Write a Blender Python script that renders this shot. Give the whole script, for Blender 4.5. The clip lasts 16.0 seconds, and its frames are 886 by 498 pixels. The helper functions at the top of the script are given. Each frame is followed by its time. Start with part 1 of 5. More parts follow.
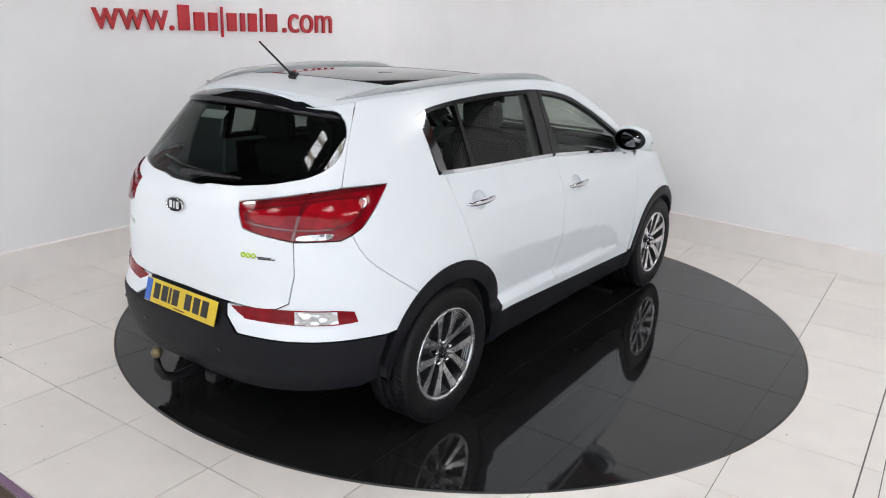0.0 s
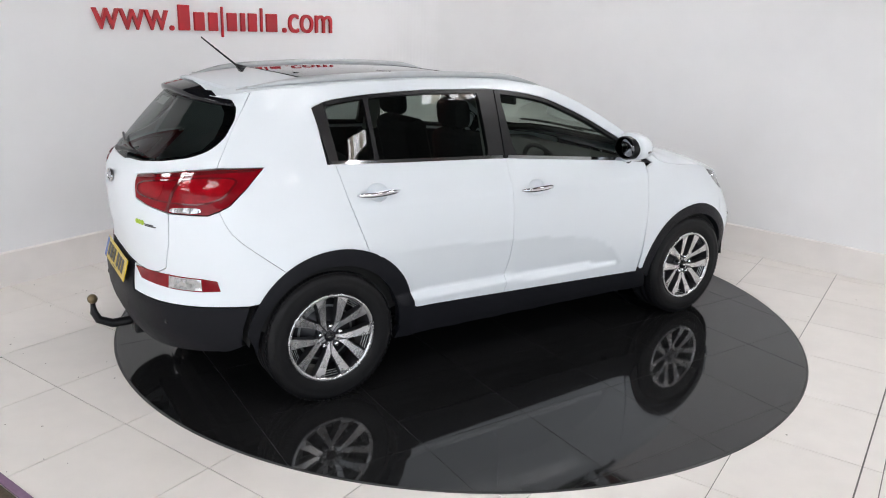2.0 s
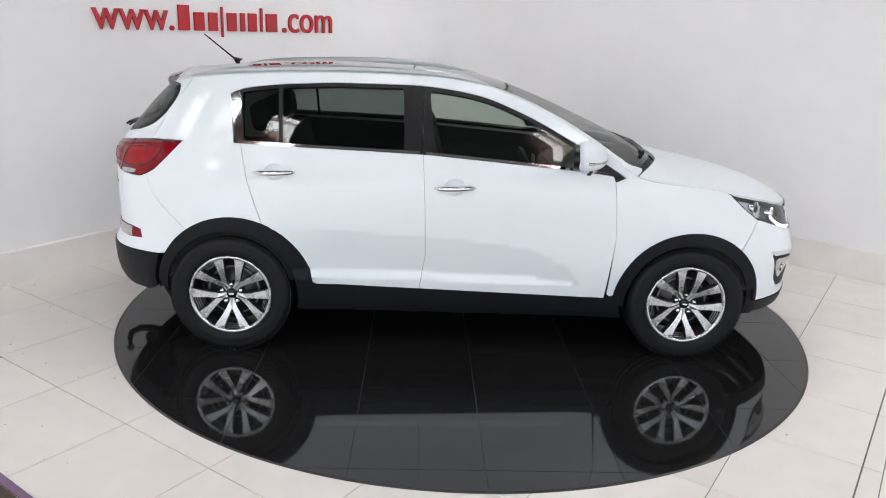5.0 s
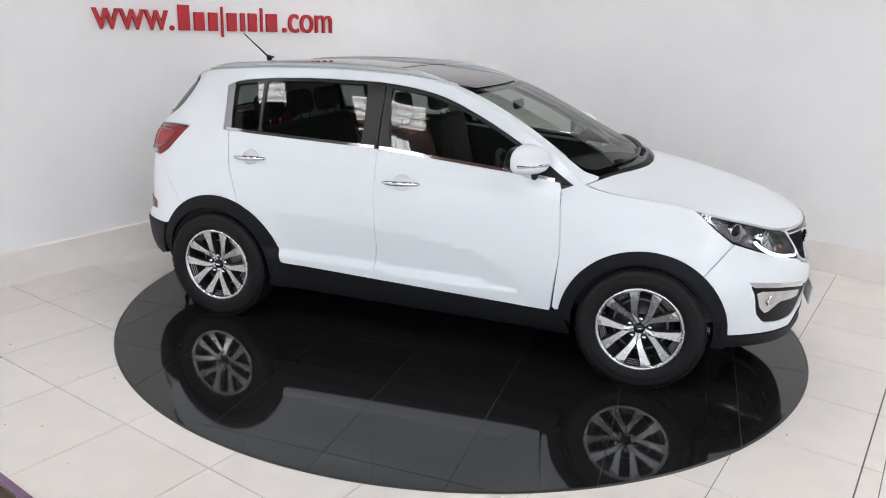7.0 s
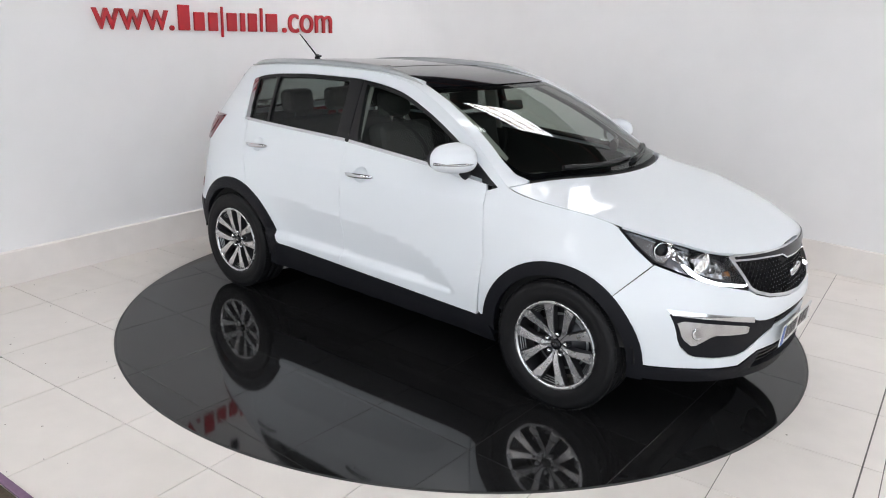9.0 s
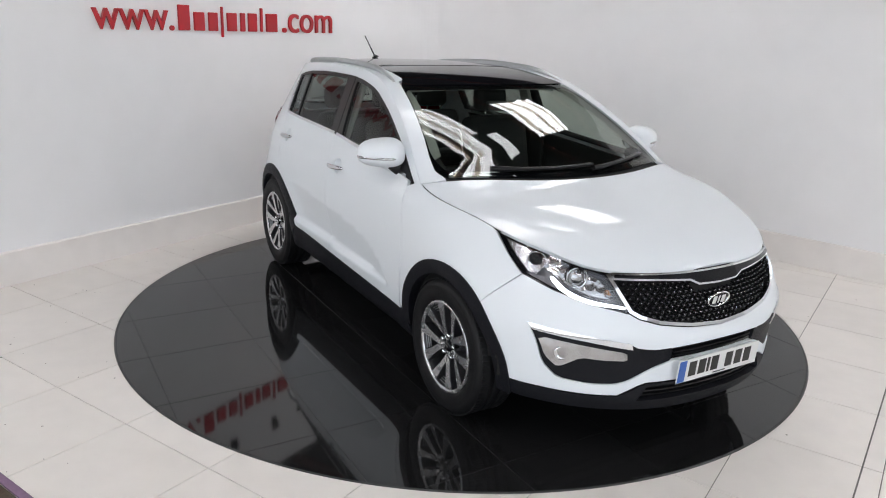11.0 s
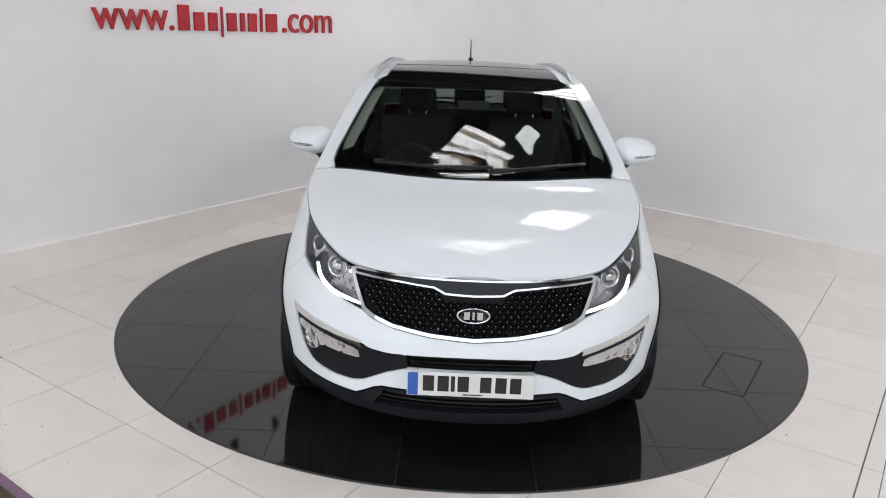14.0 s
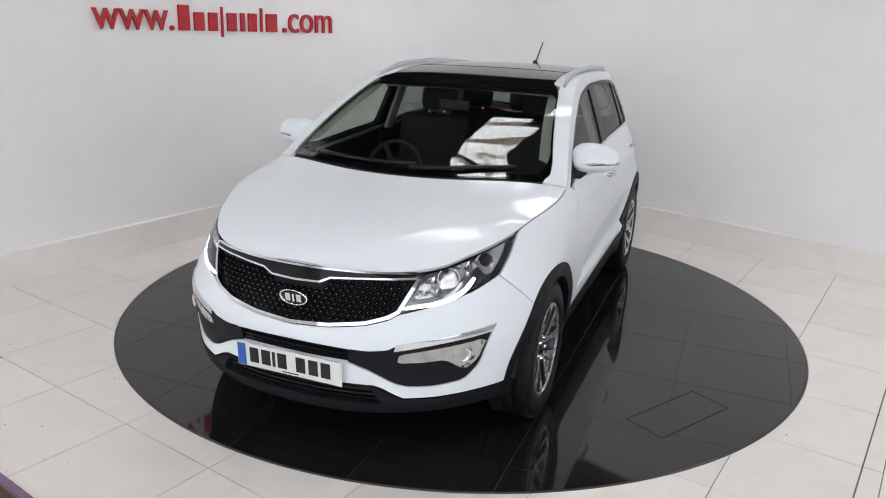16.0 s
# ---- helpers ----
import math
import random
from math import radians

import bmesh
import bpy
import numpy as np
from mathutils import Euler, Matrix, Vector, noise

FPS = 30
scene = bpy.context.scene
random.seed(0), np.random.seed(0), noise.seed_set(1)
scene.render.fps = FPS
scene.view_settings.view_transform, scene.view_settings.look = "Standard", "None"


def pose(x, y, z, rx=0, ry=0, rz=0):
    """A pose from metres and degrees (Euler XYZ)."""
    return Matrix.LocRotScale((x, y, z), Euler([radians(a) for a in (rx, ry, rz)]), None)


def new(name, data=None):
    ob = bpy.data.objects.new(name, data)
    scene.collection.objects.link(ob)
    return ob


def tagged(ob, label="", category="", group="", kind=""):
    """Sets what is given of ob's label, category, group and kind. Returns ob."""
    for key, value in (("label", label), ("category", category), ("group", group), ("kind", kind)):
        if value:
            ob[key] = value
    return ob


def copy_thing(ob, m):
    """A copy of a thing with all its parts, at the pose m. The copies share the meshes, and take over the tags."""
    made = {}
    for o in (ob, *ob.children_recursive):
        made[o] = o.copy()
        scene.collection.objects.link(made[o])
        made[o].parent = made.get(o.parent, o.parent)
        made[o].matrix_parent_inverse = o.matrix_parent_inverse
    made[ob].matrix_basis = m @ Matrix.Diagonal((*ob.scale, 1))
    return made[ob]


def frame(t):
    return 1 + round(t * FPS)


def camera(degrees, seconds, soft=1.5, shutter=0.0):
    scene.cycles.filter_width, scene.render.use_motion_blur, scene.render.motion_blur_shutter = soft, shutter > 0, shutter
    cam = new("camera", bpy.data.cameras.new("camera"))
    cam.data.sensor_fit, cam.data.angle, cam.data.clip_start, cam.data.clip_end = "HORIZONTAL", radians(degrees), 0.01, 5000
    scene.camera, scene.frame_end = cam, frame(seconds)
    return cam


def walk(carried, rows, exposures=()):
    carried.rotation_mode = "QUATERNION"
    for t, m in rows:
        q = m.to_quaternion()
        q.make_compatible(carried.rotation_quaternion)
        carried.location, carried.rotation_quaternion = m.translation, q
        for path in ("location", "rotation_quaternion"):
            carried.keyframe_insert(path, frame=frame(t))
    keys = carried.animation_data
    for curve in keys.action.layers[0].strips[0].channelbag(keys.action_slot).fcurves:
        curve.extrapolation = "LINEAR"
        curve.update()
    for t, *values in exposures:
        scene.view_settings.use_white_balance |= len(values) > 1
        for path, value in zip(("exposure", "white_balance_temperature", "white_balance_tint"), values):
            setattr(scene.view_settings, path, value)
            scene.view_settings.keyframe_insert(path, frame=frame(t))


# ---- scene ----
from mathutils.geometry import delaunay_2d_cdt

# ------------------------------------------------------------------ camera
EYE = (0.0, -4.895, 1.856)
cam = camera(61.9, 16.0, soft=1.05)
AXES = Matrix(((0.99871, -0.04388, 0.02542), (0.03695, 0.28653, -0.95736), (0.03472, 0.95707, 0.28778))).to_4x4()
VIEW = Matrix.Translation(EYE) @ AXES
walk(cam, [(0.0, VIEW), (16.0, VIEW)], exposures=[(0.0, 0.25), (9.0, 0.25), (11.5, 0.09), (16.0, 0.09)])

# ------------------------------------------------------------------ light
world = bpy.data.worlds.new("sky")
scene.world = world
world.use_nodes = True
wn = world.node_tree.nodes
sky = wn.new("ShaderNodeTexSky")
sky.sky_type, sky.sun_disc, sky.sun_elevation, sky.sun_rotation = "NISHITA", False, radians(50), radians(200)
world.node_tree.links.new(sky.outputs[0], wn["Background"].inputs[0])
wn["Background"].inputs[1].default_value = 0.08

ROOF_Z = 5.0
BUILDING = radians(-32.5)
# rooflights: centre, extent across and along the building's axis
ROOFLIGHTS = [(0.17, 1.20, 1.20, 1.25), (1.85, 3.85, 1.15, 1.3), (-0.60, -3.55, 0.6, 0.8), (0.85, -3.95, 0.5, 1.0), (4.75, -4.8, 0.8, 0.7),
              # (5.2, -1.6), (5.6, -7.4) and the last row are added to brighten the room
              (5.2, -1.6, 1.4, 2.0), (2.3, -6.3, 0.9, 0.8), (5.6, -7.4, 1.0, 1.6),
              (-2.6, -6.6, 0.9, 1.4), (-4.6, -5.0, 1.1, 1.6), (-6.2, -3.0, 1.2, 1.8), (-5.6, -7.6, 1.1, 1.6)]
# added fill lamp behind the camera; no window is known there
FILL_OPENING = (0.0, -8.9, 2.3, 13.0, 3.8)
lamp = bpy.data.lights.new("near_fill_light", "AREA")
lamp.shape, lamp.size, lamp.size_y = "RECTANGLE", FILL_OPENING[3], FILL_OPENING[4]
lamp.energy, lamp.color = 250.0, (0.87, 0.925, 1.0)
new("near_fill_light", lamp).matrix_world = pose(0.0, -8.75, 2.3, 90, 0, 0)


# ------------------------------------------------------------------ materials
def material(name, color, rough=0.5, metal=0.0, grain=0.0, grain_scale=40.0, bump=0.0, bump_scale=200.0, rough_var=0.0,
             coat=0.0, coat_rough=0.03, spec=0.5, emit=None, emit_strength=0.0, island=0.0, per_object=0.0, wear=0.0):
    m = bpy.data.materials.new(name)
    m.use_nodes = True
    nt = m.node_tree
    n, l = nt.nodes, nt.links
    b = n["Principled BSDF"]
    b.inputs["Base Color"].default_value = (*color, 1)
    b.inputs["Roughness"].default_value = rough
    b.inputs["Metallic"].default_value = metal
    b.inputs["Coat Weight"].default_value = coat
    b.inputs["Coat Roughness"].default_value = coat_rough
    b.inputs["Specular IOR Level"].default_value = spec
    if emit:
        b.inputs["Emission Color"].default_value = (*emit, 1)
        b.inputs["Emission Strength"].default_value = emit_strength
    tc = n.new("ShaderNodeTexCoord")
    if grain or wear or per_object:
        tex = n.new("ShaderNodeTexNoise")
        tex.inputs["Scale"].default_value, tex.inputs["Detail"].default_value = grain_scale, 6
        big = n.new("ShaderNodeTexNoise")
        big.inputs["Scale"].default_value, big.inputs["Detail"].default_value = 1.7, 4
        l.new(tc.outputs["Object"], tex.inputs["Vector"])
        l.new(tc.outputs["Object"], big.inputs["Vector"])
        mixed = n.new("ShaderNodeMath")
        mixed.operation = "MULTIPLY_ADD"
        l.new(big.outputs["Fac"], mixed.inputs[0])
        mixed.inputs[1].default_value = 0.8 * wear / max(grain, 1e-3) if grain else 1.0
        l.new(tex.outputs["Fac"], mixed.inputs[2])
        ramp = n.new("ShaderNodeMapRange")
        ramp.inputs["From Min"].default_value, ramp.inputs["From Max"].default_value = 0.3, 1.1
        g = max(grain, wear)
        ramp.inputs["To Min"].default_value, ramp.inputs["To Max"].default_value = 1 - g, 1 + g
        l.new(mixed.outputs[0], ramp.inputs["Value"])
        value = ramp.outputs[0]
        if per_object:
            info = n.new("ShaderNodeObjectInfo")
            r2 = n.new("ShaderNodeMapRange")
            r2.inputs["To Min"].default_value, r2.inputs["To Max"].default_value = 1 - per_object, 1 + per_object
            l.new(info.outputs["Random"], r2.inputs["Value"])
            mm = n.new("ShaderNodeMath")
            mm.operation = "MULTIPLY"
            l.new(value, mm.inputs[0])
            l.new(r2.outputs[0], mm.inputs[1])
            value = mm.outputs[0]
        hsv = n.new("ShaderNodeHueSaturation")
        hsv.inputs["Color"].default_value = (*color, 1)
        l.new(value, hsv.inputs["Value"])
        l.new(hsv.outputs[0], b.inputs["Base Color"])
    if rough_var:
        t2 = n.new("ShaderNodeTexNoise")
        t2.inputs["Scale"].default_value, t2.inputs["Detail"].default_value = 9.0, 5
        l.new(tc.outputs["Object"], t2.inputs["Vector"])
        r3 = n.new("ShaderNodeMapRange")
        r3.inputs["To Min"].default_value, r3.inputs["To Max"].default_value = rough - rough_var, rough + rough_var
        l.new(t2.outputs["Fac"], r3.inputs["Value"])
        l.new(r3.outputs[0], b.inputs["Roughness"])
    if bump:
        t3 = n.new("ShaderNodeTexNoise")
        t3.inputs["Scale"].default_value, t3.inputs["Detail"].default_value = bump_scale, 4
        l.new(tc.outputs["Object"], t3.inputs["Vector"])
        bp = n.new("ShaderNodeBump")
        bp.inputs["Strength"].default_value, bp.inputs["Distance"].default_value = bump, 0.002
        l.new(t3.outputs["Fac"], bp.inputs["Height"])
        l.new(bp.outputs[0], b.inputs["Normal"])
    return m


def glass(name, tint, rough=0.0, gloss=1.0):
    """Tinted pane: see-through, with a mirror gloss that grows at grazing angles."""
    m = bpy.data.materials.new(name)
    m.use_nodes = True
    n, l = m.node_tree.nodes, m.node_tree.links
    n.remove(n["Principled BSDF"])
    tr, gl, mix, fr = (n.new("ShaderNodeBsdfTransparent"), n.new("ShaderNodeBsdfGlossy"), n.new("ShaderNodeMixShader"), n.new("ShaderNodeLayerWeight"))
    steep, rise = n.new("ShaderNodeMath"), n.new("ShaderNodeMath")
    steep.operation, rise.operation = "POWER", "MULTIPLY_ADD"
    steep.inputs[1].default_value = 5.0
    rise.inputs[1].default_value, rise.inputs[2].default_value = 0.95, 0.05
    tr.inputs[0].default_value = (*tint, 1)
    gl.inputs["Roughness"].default_value = rough
    gl.inputs["Color"].default_value = (gloss, gloss, gloss, 1)
    fr.inputs["Blend"].default_value = 0.5
    l.new(fr.outputs["Facing"], steep.inputs[0])
    l.new(steep.outputs[0], rise.inputs[0])
    l.new(rise.outputs[0], mix.inputs[0])
    l.new(tr.outputs[0], mix.inputs[1])
    l.new(gl.outputs[0], mix.inputs[2])
    l.new(mix.outputs[0], n["Material Output"].inputs[0])
    return m


def rooflight_sheet(name, color, strength):
    """Weathered translucent sheet, lit from above, mottled with dirt."""
    m = material(name, (0.6, 0.58, 0.54), 0.6, emit=color, emit_strength=strength)
    n, l = m.node_tree.nodes, m.node_tree.links
    tc, tex, rng = n.new("ShaderNodeTexCoord"), n.new("ShaderNodeTexNoise"), n.new("ShaderNodeMapRange")
    tex.inputs["Scale"].default_value, tex.inputs["Detail"].default_value = 16.0, 8
    rng.inputs["From Min"].default_value, rng.inputs["From Max"].default_value = 0.3, 0.7
    rng.inputs["To Min"].default_value, rng.inputs["To Max"].default_value = 0.7 * strength, 1.3 * strength
    l.new(tc.outputs["Object"], tex.inputs["Vector"])
    l.new(tex.outputs["Fac"], rng.inputs["Value"])
    l.new(rng.outputs[0], n["Principled BSDF"].inputs["Emission Strength"])
    return m


def fluted(name, color):
    """Silvered lamp lens with moulded flutes and pillow facets."""
    m = material(name, color, 0.10, 0.85, coat=1.0, grain=0.3, grain_scale=22)
    n, l = m.node_tree.nodes, m.node_tree.links
    tc, cells, wave, both_h, bp = (n.new("ShaderNodeTexCoord"), n.new("ShaderNodeTexVoronoi"), n.new("ShaderNodeTexWave"), n.new("ShaderNodeMath"), n.new("ShaderNodeBump"))
    cells.inputs["Scale"].default_value = 26.0
    wave.bands_direction, wave.inputs["Scale"].default_value = "Y", 9.0
    l.new(tc.outputs["Object"], cells.inputs["Vector"])
    l.new(tc.outputs["Object"], wave.inputs["Vector"])
    both_h.operation = "MULTIPLY_ADD"
    both_h.inputs[1].default_value = 0.35
    l.new(wave.outputs["Fac"], both_h.inputs[0])
    l.new(cells.outputs["Distance"], both_h.inputs[2])
    bp.inputs["Strength"].default_value, bp.inputs["Distance"].default_value = 0.45, 0.012
    l.new(both_h.outputs[0], bp.inputs["Height"])
    l.new(bp.outputs[0], n["Principled BSDF"].inputs["Normal"])
    return m


PAINT = material("white_car_paint", (0.775, 0.815, 0.85), 0.5, coat=0.4, coat_rough=0.02, grain=0.01, grain_scale=900, spec=0.05)
CLADDING = material("textured_black_plastic", (0.0095, 0.0100, 0.0130), 0.48, spec=0.16, grain=0.12, grain_scale=60, bump=0.35, bump_scale=900, rough_var=0.06)
SATIN = material("satin_black_trim", (0.008, 0.008, 0.009), 0.32, spec=0.3, grain=0.05)
GLOSSBLACK = material("gloss_black_trim", (0.006, 0.006, 0.008), 0.05, spec=0.32)
GRILLEBLACK = material("grille_black_plastic", (0.007, 0.007, 0.008), 0.22, spec=0.35)
CHROME = material("chrome", (0.72, 0.73, 0.75), 0.07, 1.0, rough_var=0.02)
BLADE = material("polished_trim", (0.42, 0.42, 0.44), 0.07, 1.0, rough_var=0.03)
STUD = material("dull_grey_stud", (0.30, 0.30, 0.32), 0.25, 0.8)
SILVER = material("satin_silver", (0.50, 0.52, 0.53), 0.38, 0.5, rough_var=0.05, grain=0.03)
ALLOY = material("machined_alloy", (0.62, 0.62, 0.63), 0.27, 0.85, grain=0.06, grain_scale=120, rough_var=0.05)
ALLOYDARK = material("dark_painted_alloy", (0.05, 0.05, 0.055), 0.35, 0.6, grain=0.05)
RUBBER = material("tyre_rubber", (0.009, 0.009, 0.010), 0.55, spec=0.22, grain=0.2, grain_scale=25, bump=0.3, bump_scale=350, rough_var=0.12)
UNDER = material("underbody_black", (0.008, 0.008, 0.008), 0.9, grain=0.2)
CABIN = material("dark_cabin_trim", (0.032, 0.032, 0.033), 0.7, grain=0.15, grain_scale=80, bump=0.2)
CLOTH = material("charcoal_seat_cloth", (0.035, 0.035, 0.036), 0.85, grain=0.25, grain_scale=200, bump=0.4, bump_scale=500)
HEADLINER = material("pale_grey_headliner", (0.40, 0.40, 0.38), 0.9, grain=0.06, grain_scale=150)
TINT = glass("privacy_glass", (0.38, 0.42, 0.40), gloss=0.6)
CLEARTINT = glass("light_tint_glass", (0.70, 0.76, 0.71), gloss=0.6)
SCREEN = glass("windscreen_glass", (0.64, 0.69, 0.65), gloss=0.62)
LENS = glass("clear_lamp_lens", (0.93, 0.94, 0.95))
MIRROR = material("mirror_glass", (0.16, 0.165, 0.175), 0.02, 1.0)
LAMPRED = material("red_lamp_lens", (0.25, 0.002, 0.008), 0.05, spec=0.28, grain=0.35, grain_scale=14, bump=0.10, bump_scale=24)
LAMPDARK = material("dark_red_lamp_edge", (0.13, 0.002, 0.005), 0.08, coat=1.0, grain=0.3, grain_scale=20)
LAMPREDLIGHT = material("bright_red_lamp_lens", (0.36, 0.003, 0.010), 0.05, spec=0.28, grain=0.45, grain_scale=22, bump=0.15, bump_scale=30)
LAMPSILVER = material("headlight_housing", (0.20, 0.20, 0.215), 0.22, 0.7, grain=0.35, grain_scale=18)
REFLECTOR = material("headlight_reflector", (0.70, 0.70, 0.72), 0.16, 0.9, grain=0.25, grain_scale=25)
LAMPCLEAR = fluted("silvered_lamp_lens", (0.60, 0.60, 0.61))
AMBER = material("amber_lens", (0.32, 0.12, 0.03), 0.15, coat=1.0)
LED = material("lit_daytime_running_light", (0.9, 0.9, 0.9), 0.3, emit=(0.90, 0.94, 1.0), emit_strength=10.0)
PLATEWHITE = material("white_number_plate", (0.74, 0.75, 0.74), 0.3, coat=0.4, grain=0.03)
PLATEYELLOW = material("yellow_number_plate", (0.66, 0.47, 0.008), 0.3, coat=0.4, grain=0.03)
PLATEBLUE = material("blue_plate_band", (0.03, 0.11, 0.42), 0.35)
PLATEINK = material("black_plate_ink", (0.01, 0.01, 0.01), 0.4)
LIME = material("lime_green_badge", (0.45, 0.62, 0.05), 0.3)
PAPER = material("white_paper_sticker", (0.72, 0.74, 0.74), 0.6, grain=0.04)
DISC = material("black_polished_granite", (0.0155, 0.0155, 0.016), 0.05, grain=0.5, grain_scale=350, rough_var=0.02, per_object=0.15, spec=0.5)
DISCJOINT = material("dark_grey_joint", (0.030, 0.030, 0.030), 0.4, grain=0.2)
FLOORTILE = material("cream_porcelain_tile", (0.76, 0.718, 0.676), 0.34, grain=0.05, grain_scale=7, wear=0.05, per_object=0.025, rough_var=0.08, bump=0.05, bump_scale=60)
GROUT = material("grey_tile_grout", (0.16, 0.15, 0.14), 0.9, grain=0.15)
WALL = material("white_painted_wall", (0.87, 0.865, 0.87), 0.6, grain=0.025, grain_scale=3, wear=0.03, bump=0.08, bump_scale=90)
SKIRT = material("off_white_skirting", (0.82, 0.78, 0.75), 0.5, grain=0.05, grain_scale=5, wear=0.06, bump=0.06, bump_scale=50)
SIGNRED = material("red_acrylic_letters", (0.50, 0.012, 0.022), 0.3, grain=0.05, coat=0.3)
PALEHALL = material("pale_painted_hall_wall", (0.72, 0.72, 0.72), 0.7, grain=0.04, wear=0.05)
HALL = material("dark_hall_cladding", (0.08, 0.08, 0.08), 0.8, grain=0.2)
ROOFMAT = material("grey_corrugated_roof", (0.07, 0.065, 0.06), 0.7, grain=0.2)
DAYLIGHT = rooflight_sheet("translucent_rooflight_sheet", (0.945, 0.955, 1.0), 14.5)
LAPPED = rooflight_sheet("brown_stained_rooflight_lap", (0.80, 0.66, 0.50), 4.0)
TUBELIGHT = material("lit_floodlight_face", (0.9, 0.9, 0.9), 0.3, emit=(0.95, 0.98, 1.0), emit_strength=11.0)
PURLIN = material("red_oxide_steel", (0.20, 0.055, 0.04), 0.6, grain=0.3, grain_scale=20)
PURPLE = material("purple_floor_edging", (0.20, 0.12, 0.20), 0.5, grain=0.2)
CARPET = material("worn_brown_mat", (0.10, 0.075, 0.05), 0.9, grain=0.5, grain_scale=60, bump=0.5)


# ------------------------------------------------------------------ mesh helpers
def part(name, bm, mat, parent, label=""):
    """Link a bmesh as one mesh object under a thing or a part."""
    me = bpy.data.meshes.new(name)
    bm.to_mesh(me)
    bm.free()
    return link_part(name, me, mat, parent, label)


def link_part(name, me, mat, parent, label=""):
    me.materials.append(mat)
    ob = new(name, me)
    ob.parent = parent
    if label:
        tagged(ob, label)
    return ob


def thing(name, label, category, group="", kind=""):
    return tagged(new(name), label, category, group, kind)


def solid(name, bm, mat, label, category, group="", kind=""):
    return tagged(part(name, bm, mat, None), label, category, group, kind)


def box(sx, sy, sz, m=Matrix(), bevel=0.0, seg=2, bm=None):
    out = bm or bmesh.new()
    made = bmesh.ops.create_cube(out, size=1.0, matrix=m @ Matrix.Diagonal((sx, sy, sz, 1)))
    if bevel:
        edges = list({e for v in made["verts"] for e in v.link_edges})
        bmesh.ops.bevel(out, geom=edges, offset=bevel, segments=seg, affect="EDGES", profile=0.5)
    return out


def lathe(profile, steps=48, axis="Y", bm=None, m=Matrix(), smooth=True):
    """Turn (radius, along) pairs about an axis."""
    out = bm or bmesh.new()
    rings = []
    for r, a in profile:
        ring = []
        for i in range(steps):
            t = 2 * math.pi * i / steps
            p = {"Y": (r * math.cos(t), a, r * math.sin(t)), "Z": (r * math.cos(t), r * math.sin(t), a),
                 "X": (a, r * math.cos(t), r * math.sin(t))}[axis]
            ring.append(out.verts.new(m @ Vector(p)))
        rings.append(ring)
    for a, b in zip(rings, rings[1:]):
        for i in range(steps):
            f = out.faces.new((a[i], a[(i + 1) % steps], b[(i + 1) % steps], b[i]))
            f.smooth = smooth
    return out


def tube(points, radius, sides=8, flat=1.0, cap=True):
    """A rounded bar along points."""
    out = bmesh.new()
    pts = [Vector(p) for p in points]
    rings = []
    for i, p in enumerate(pts):
        d = (pts[min(i + 1, len(pts) - 1)] - pts[max(i - 1, 0)]).normalized()
        a = d.cross(Vector((0, 0, 1)))
        if a.length < 1e-3:
            a = Vector((1, 0, 0))
        a.normalize()
        b = a.cross(d)
        r = radius[i] if isinstance(radius, (list, tuple)) else radius
        rings.append([out.verts.new(p + r * (math.cos(2 * math.pi * k / sides) * a * flat + math.sin(2 * math.pi * k / sides) * b)) for k in range(sides)])
    for u, v in zip(rings, rings[1:]):
        for k in range(sides):
            out.faces.new((u[k], u[(k + 1) % sides], v[(k + 1) % sides], v[k])).smooth = True
    if cap:
        out.faces.new(rings[0])
        out.faces.new(rings[-1])
        bmesh.ops.recalc_face_normals(out, faces=out.faces)
    return out


def prism(outline, depth, m=Matrix(), bevel=0.0):
    """A flat outline (x, y) made solid downwards along z, then placed by m."""
    out = bmesh.new()
    top = [out.verts.new((x, y, 0)) for x, y in outline]
    f = out.faces.new(top)
    ext = bmesh.ops.extrude_face_region(out, geom=[f])
    bmesh.ops.translate(out, vec=(0, 0, -depth), verts=[v for v in ext["geom"] if isinstance(v, bmesh.types.BMVert)])
    bmesh.ops.recalc_face_normals(out, faces=out.faces)
    if bevel:
        bmesh.ops.bevel(out, geom=[e for e in out.edges if e.calc_face_angle(0) > 0.6], offset=bevel, segments=2, affect="EDGES")
    bmesh.ops.transform(out, matrix=m, verts=out.verts)
    return out


def letters(text, size, depth, mat, m, parent, name="letter"):
    """Raised letters in the built-in font, one mesh."""
    cu = bpy.data.curves.new(name, "FONT")
    cu.body, cu.size, cu.extrude, cu.align_x, cu.align_y = text, size, depth / 2, "LEFT", "BOTTOM_BASELINE"
    tmp = new("tmp_text", cu)
    me = bpy.data.meshes.new_from_object(tmp.evaluated_get(bpy.context.evaluated_depsgraph_get()))
    bpy.data.objects.remove(tmp)
    me.materials.clear()
    ob = link_part(name, me, mat, parent)
    ob.matrix_local = m
    return ob


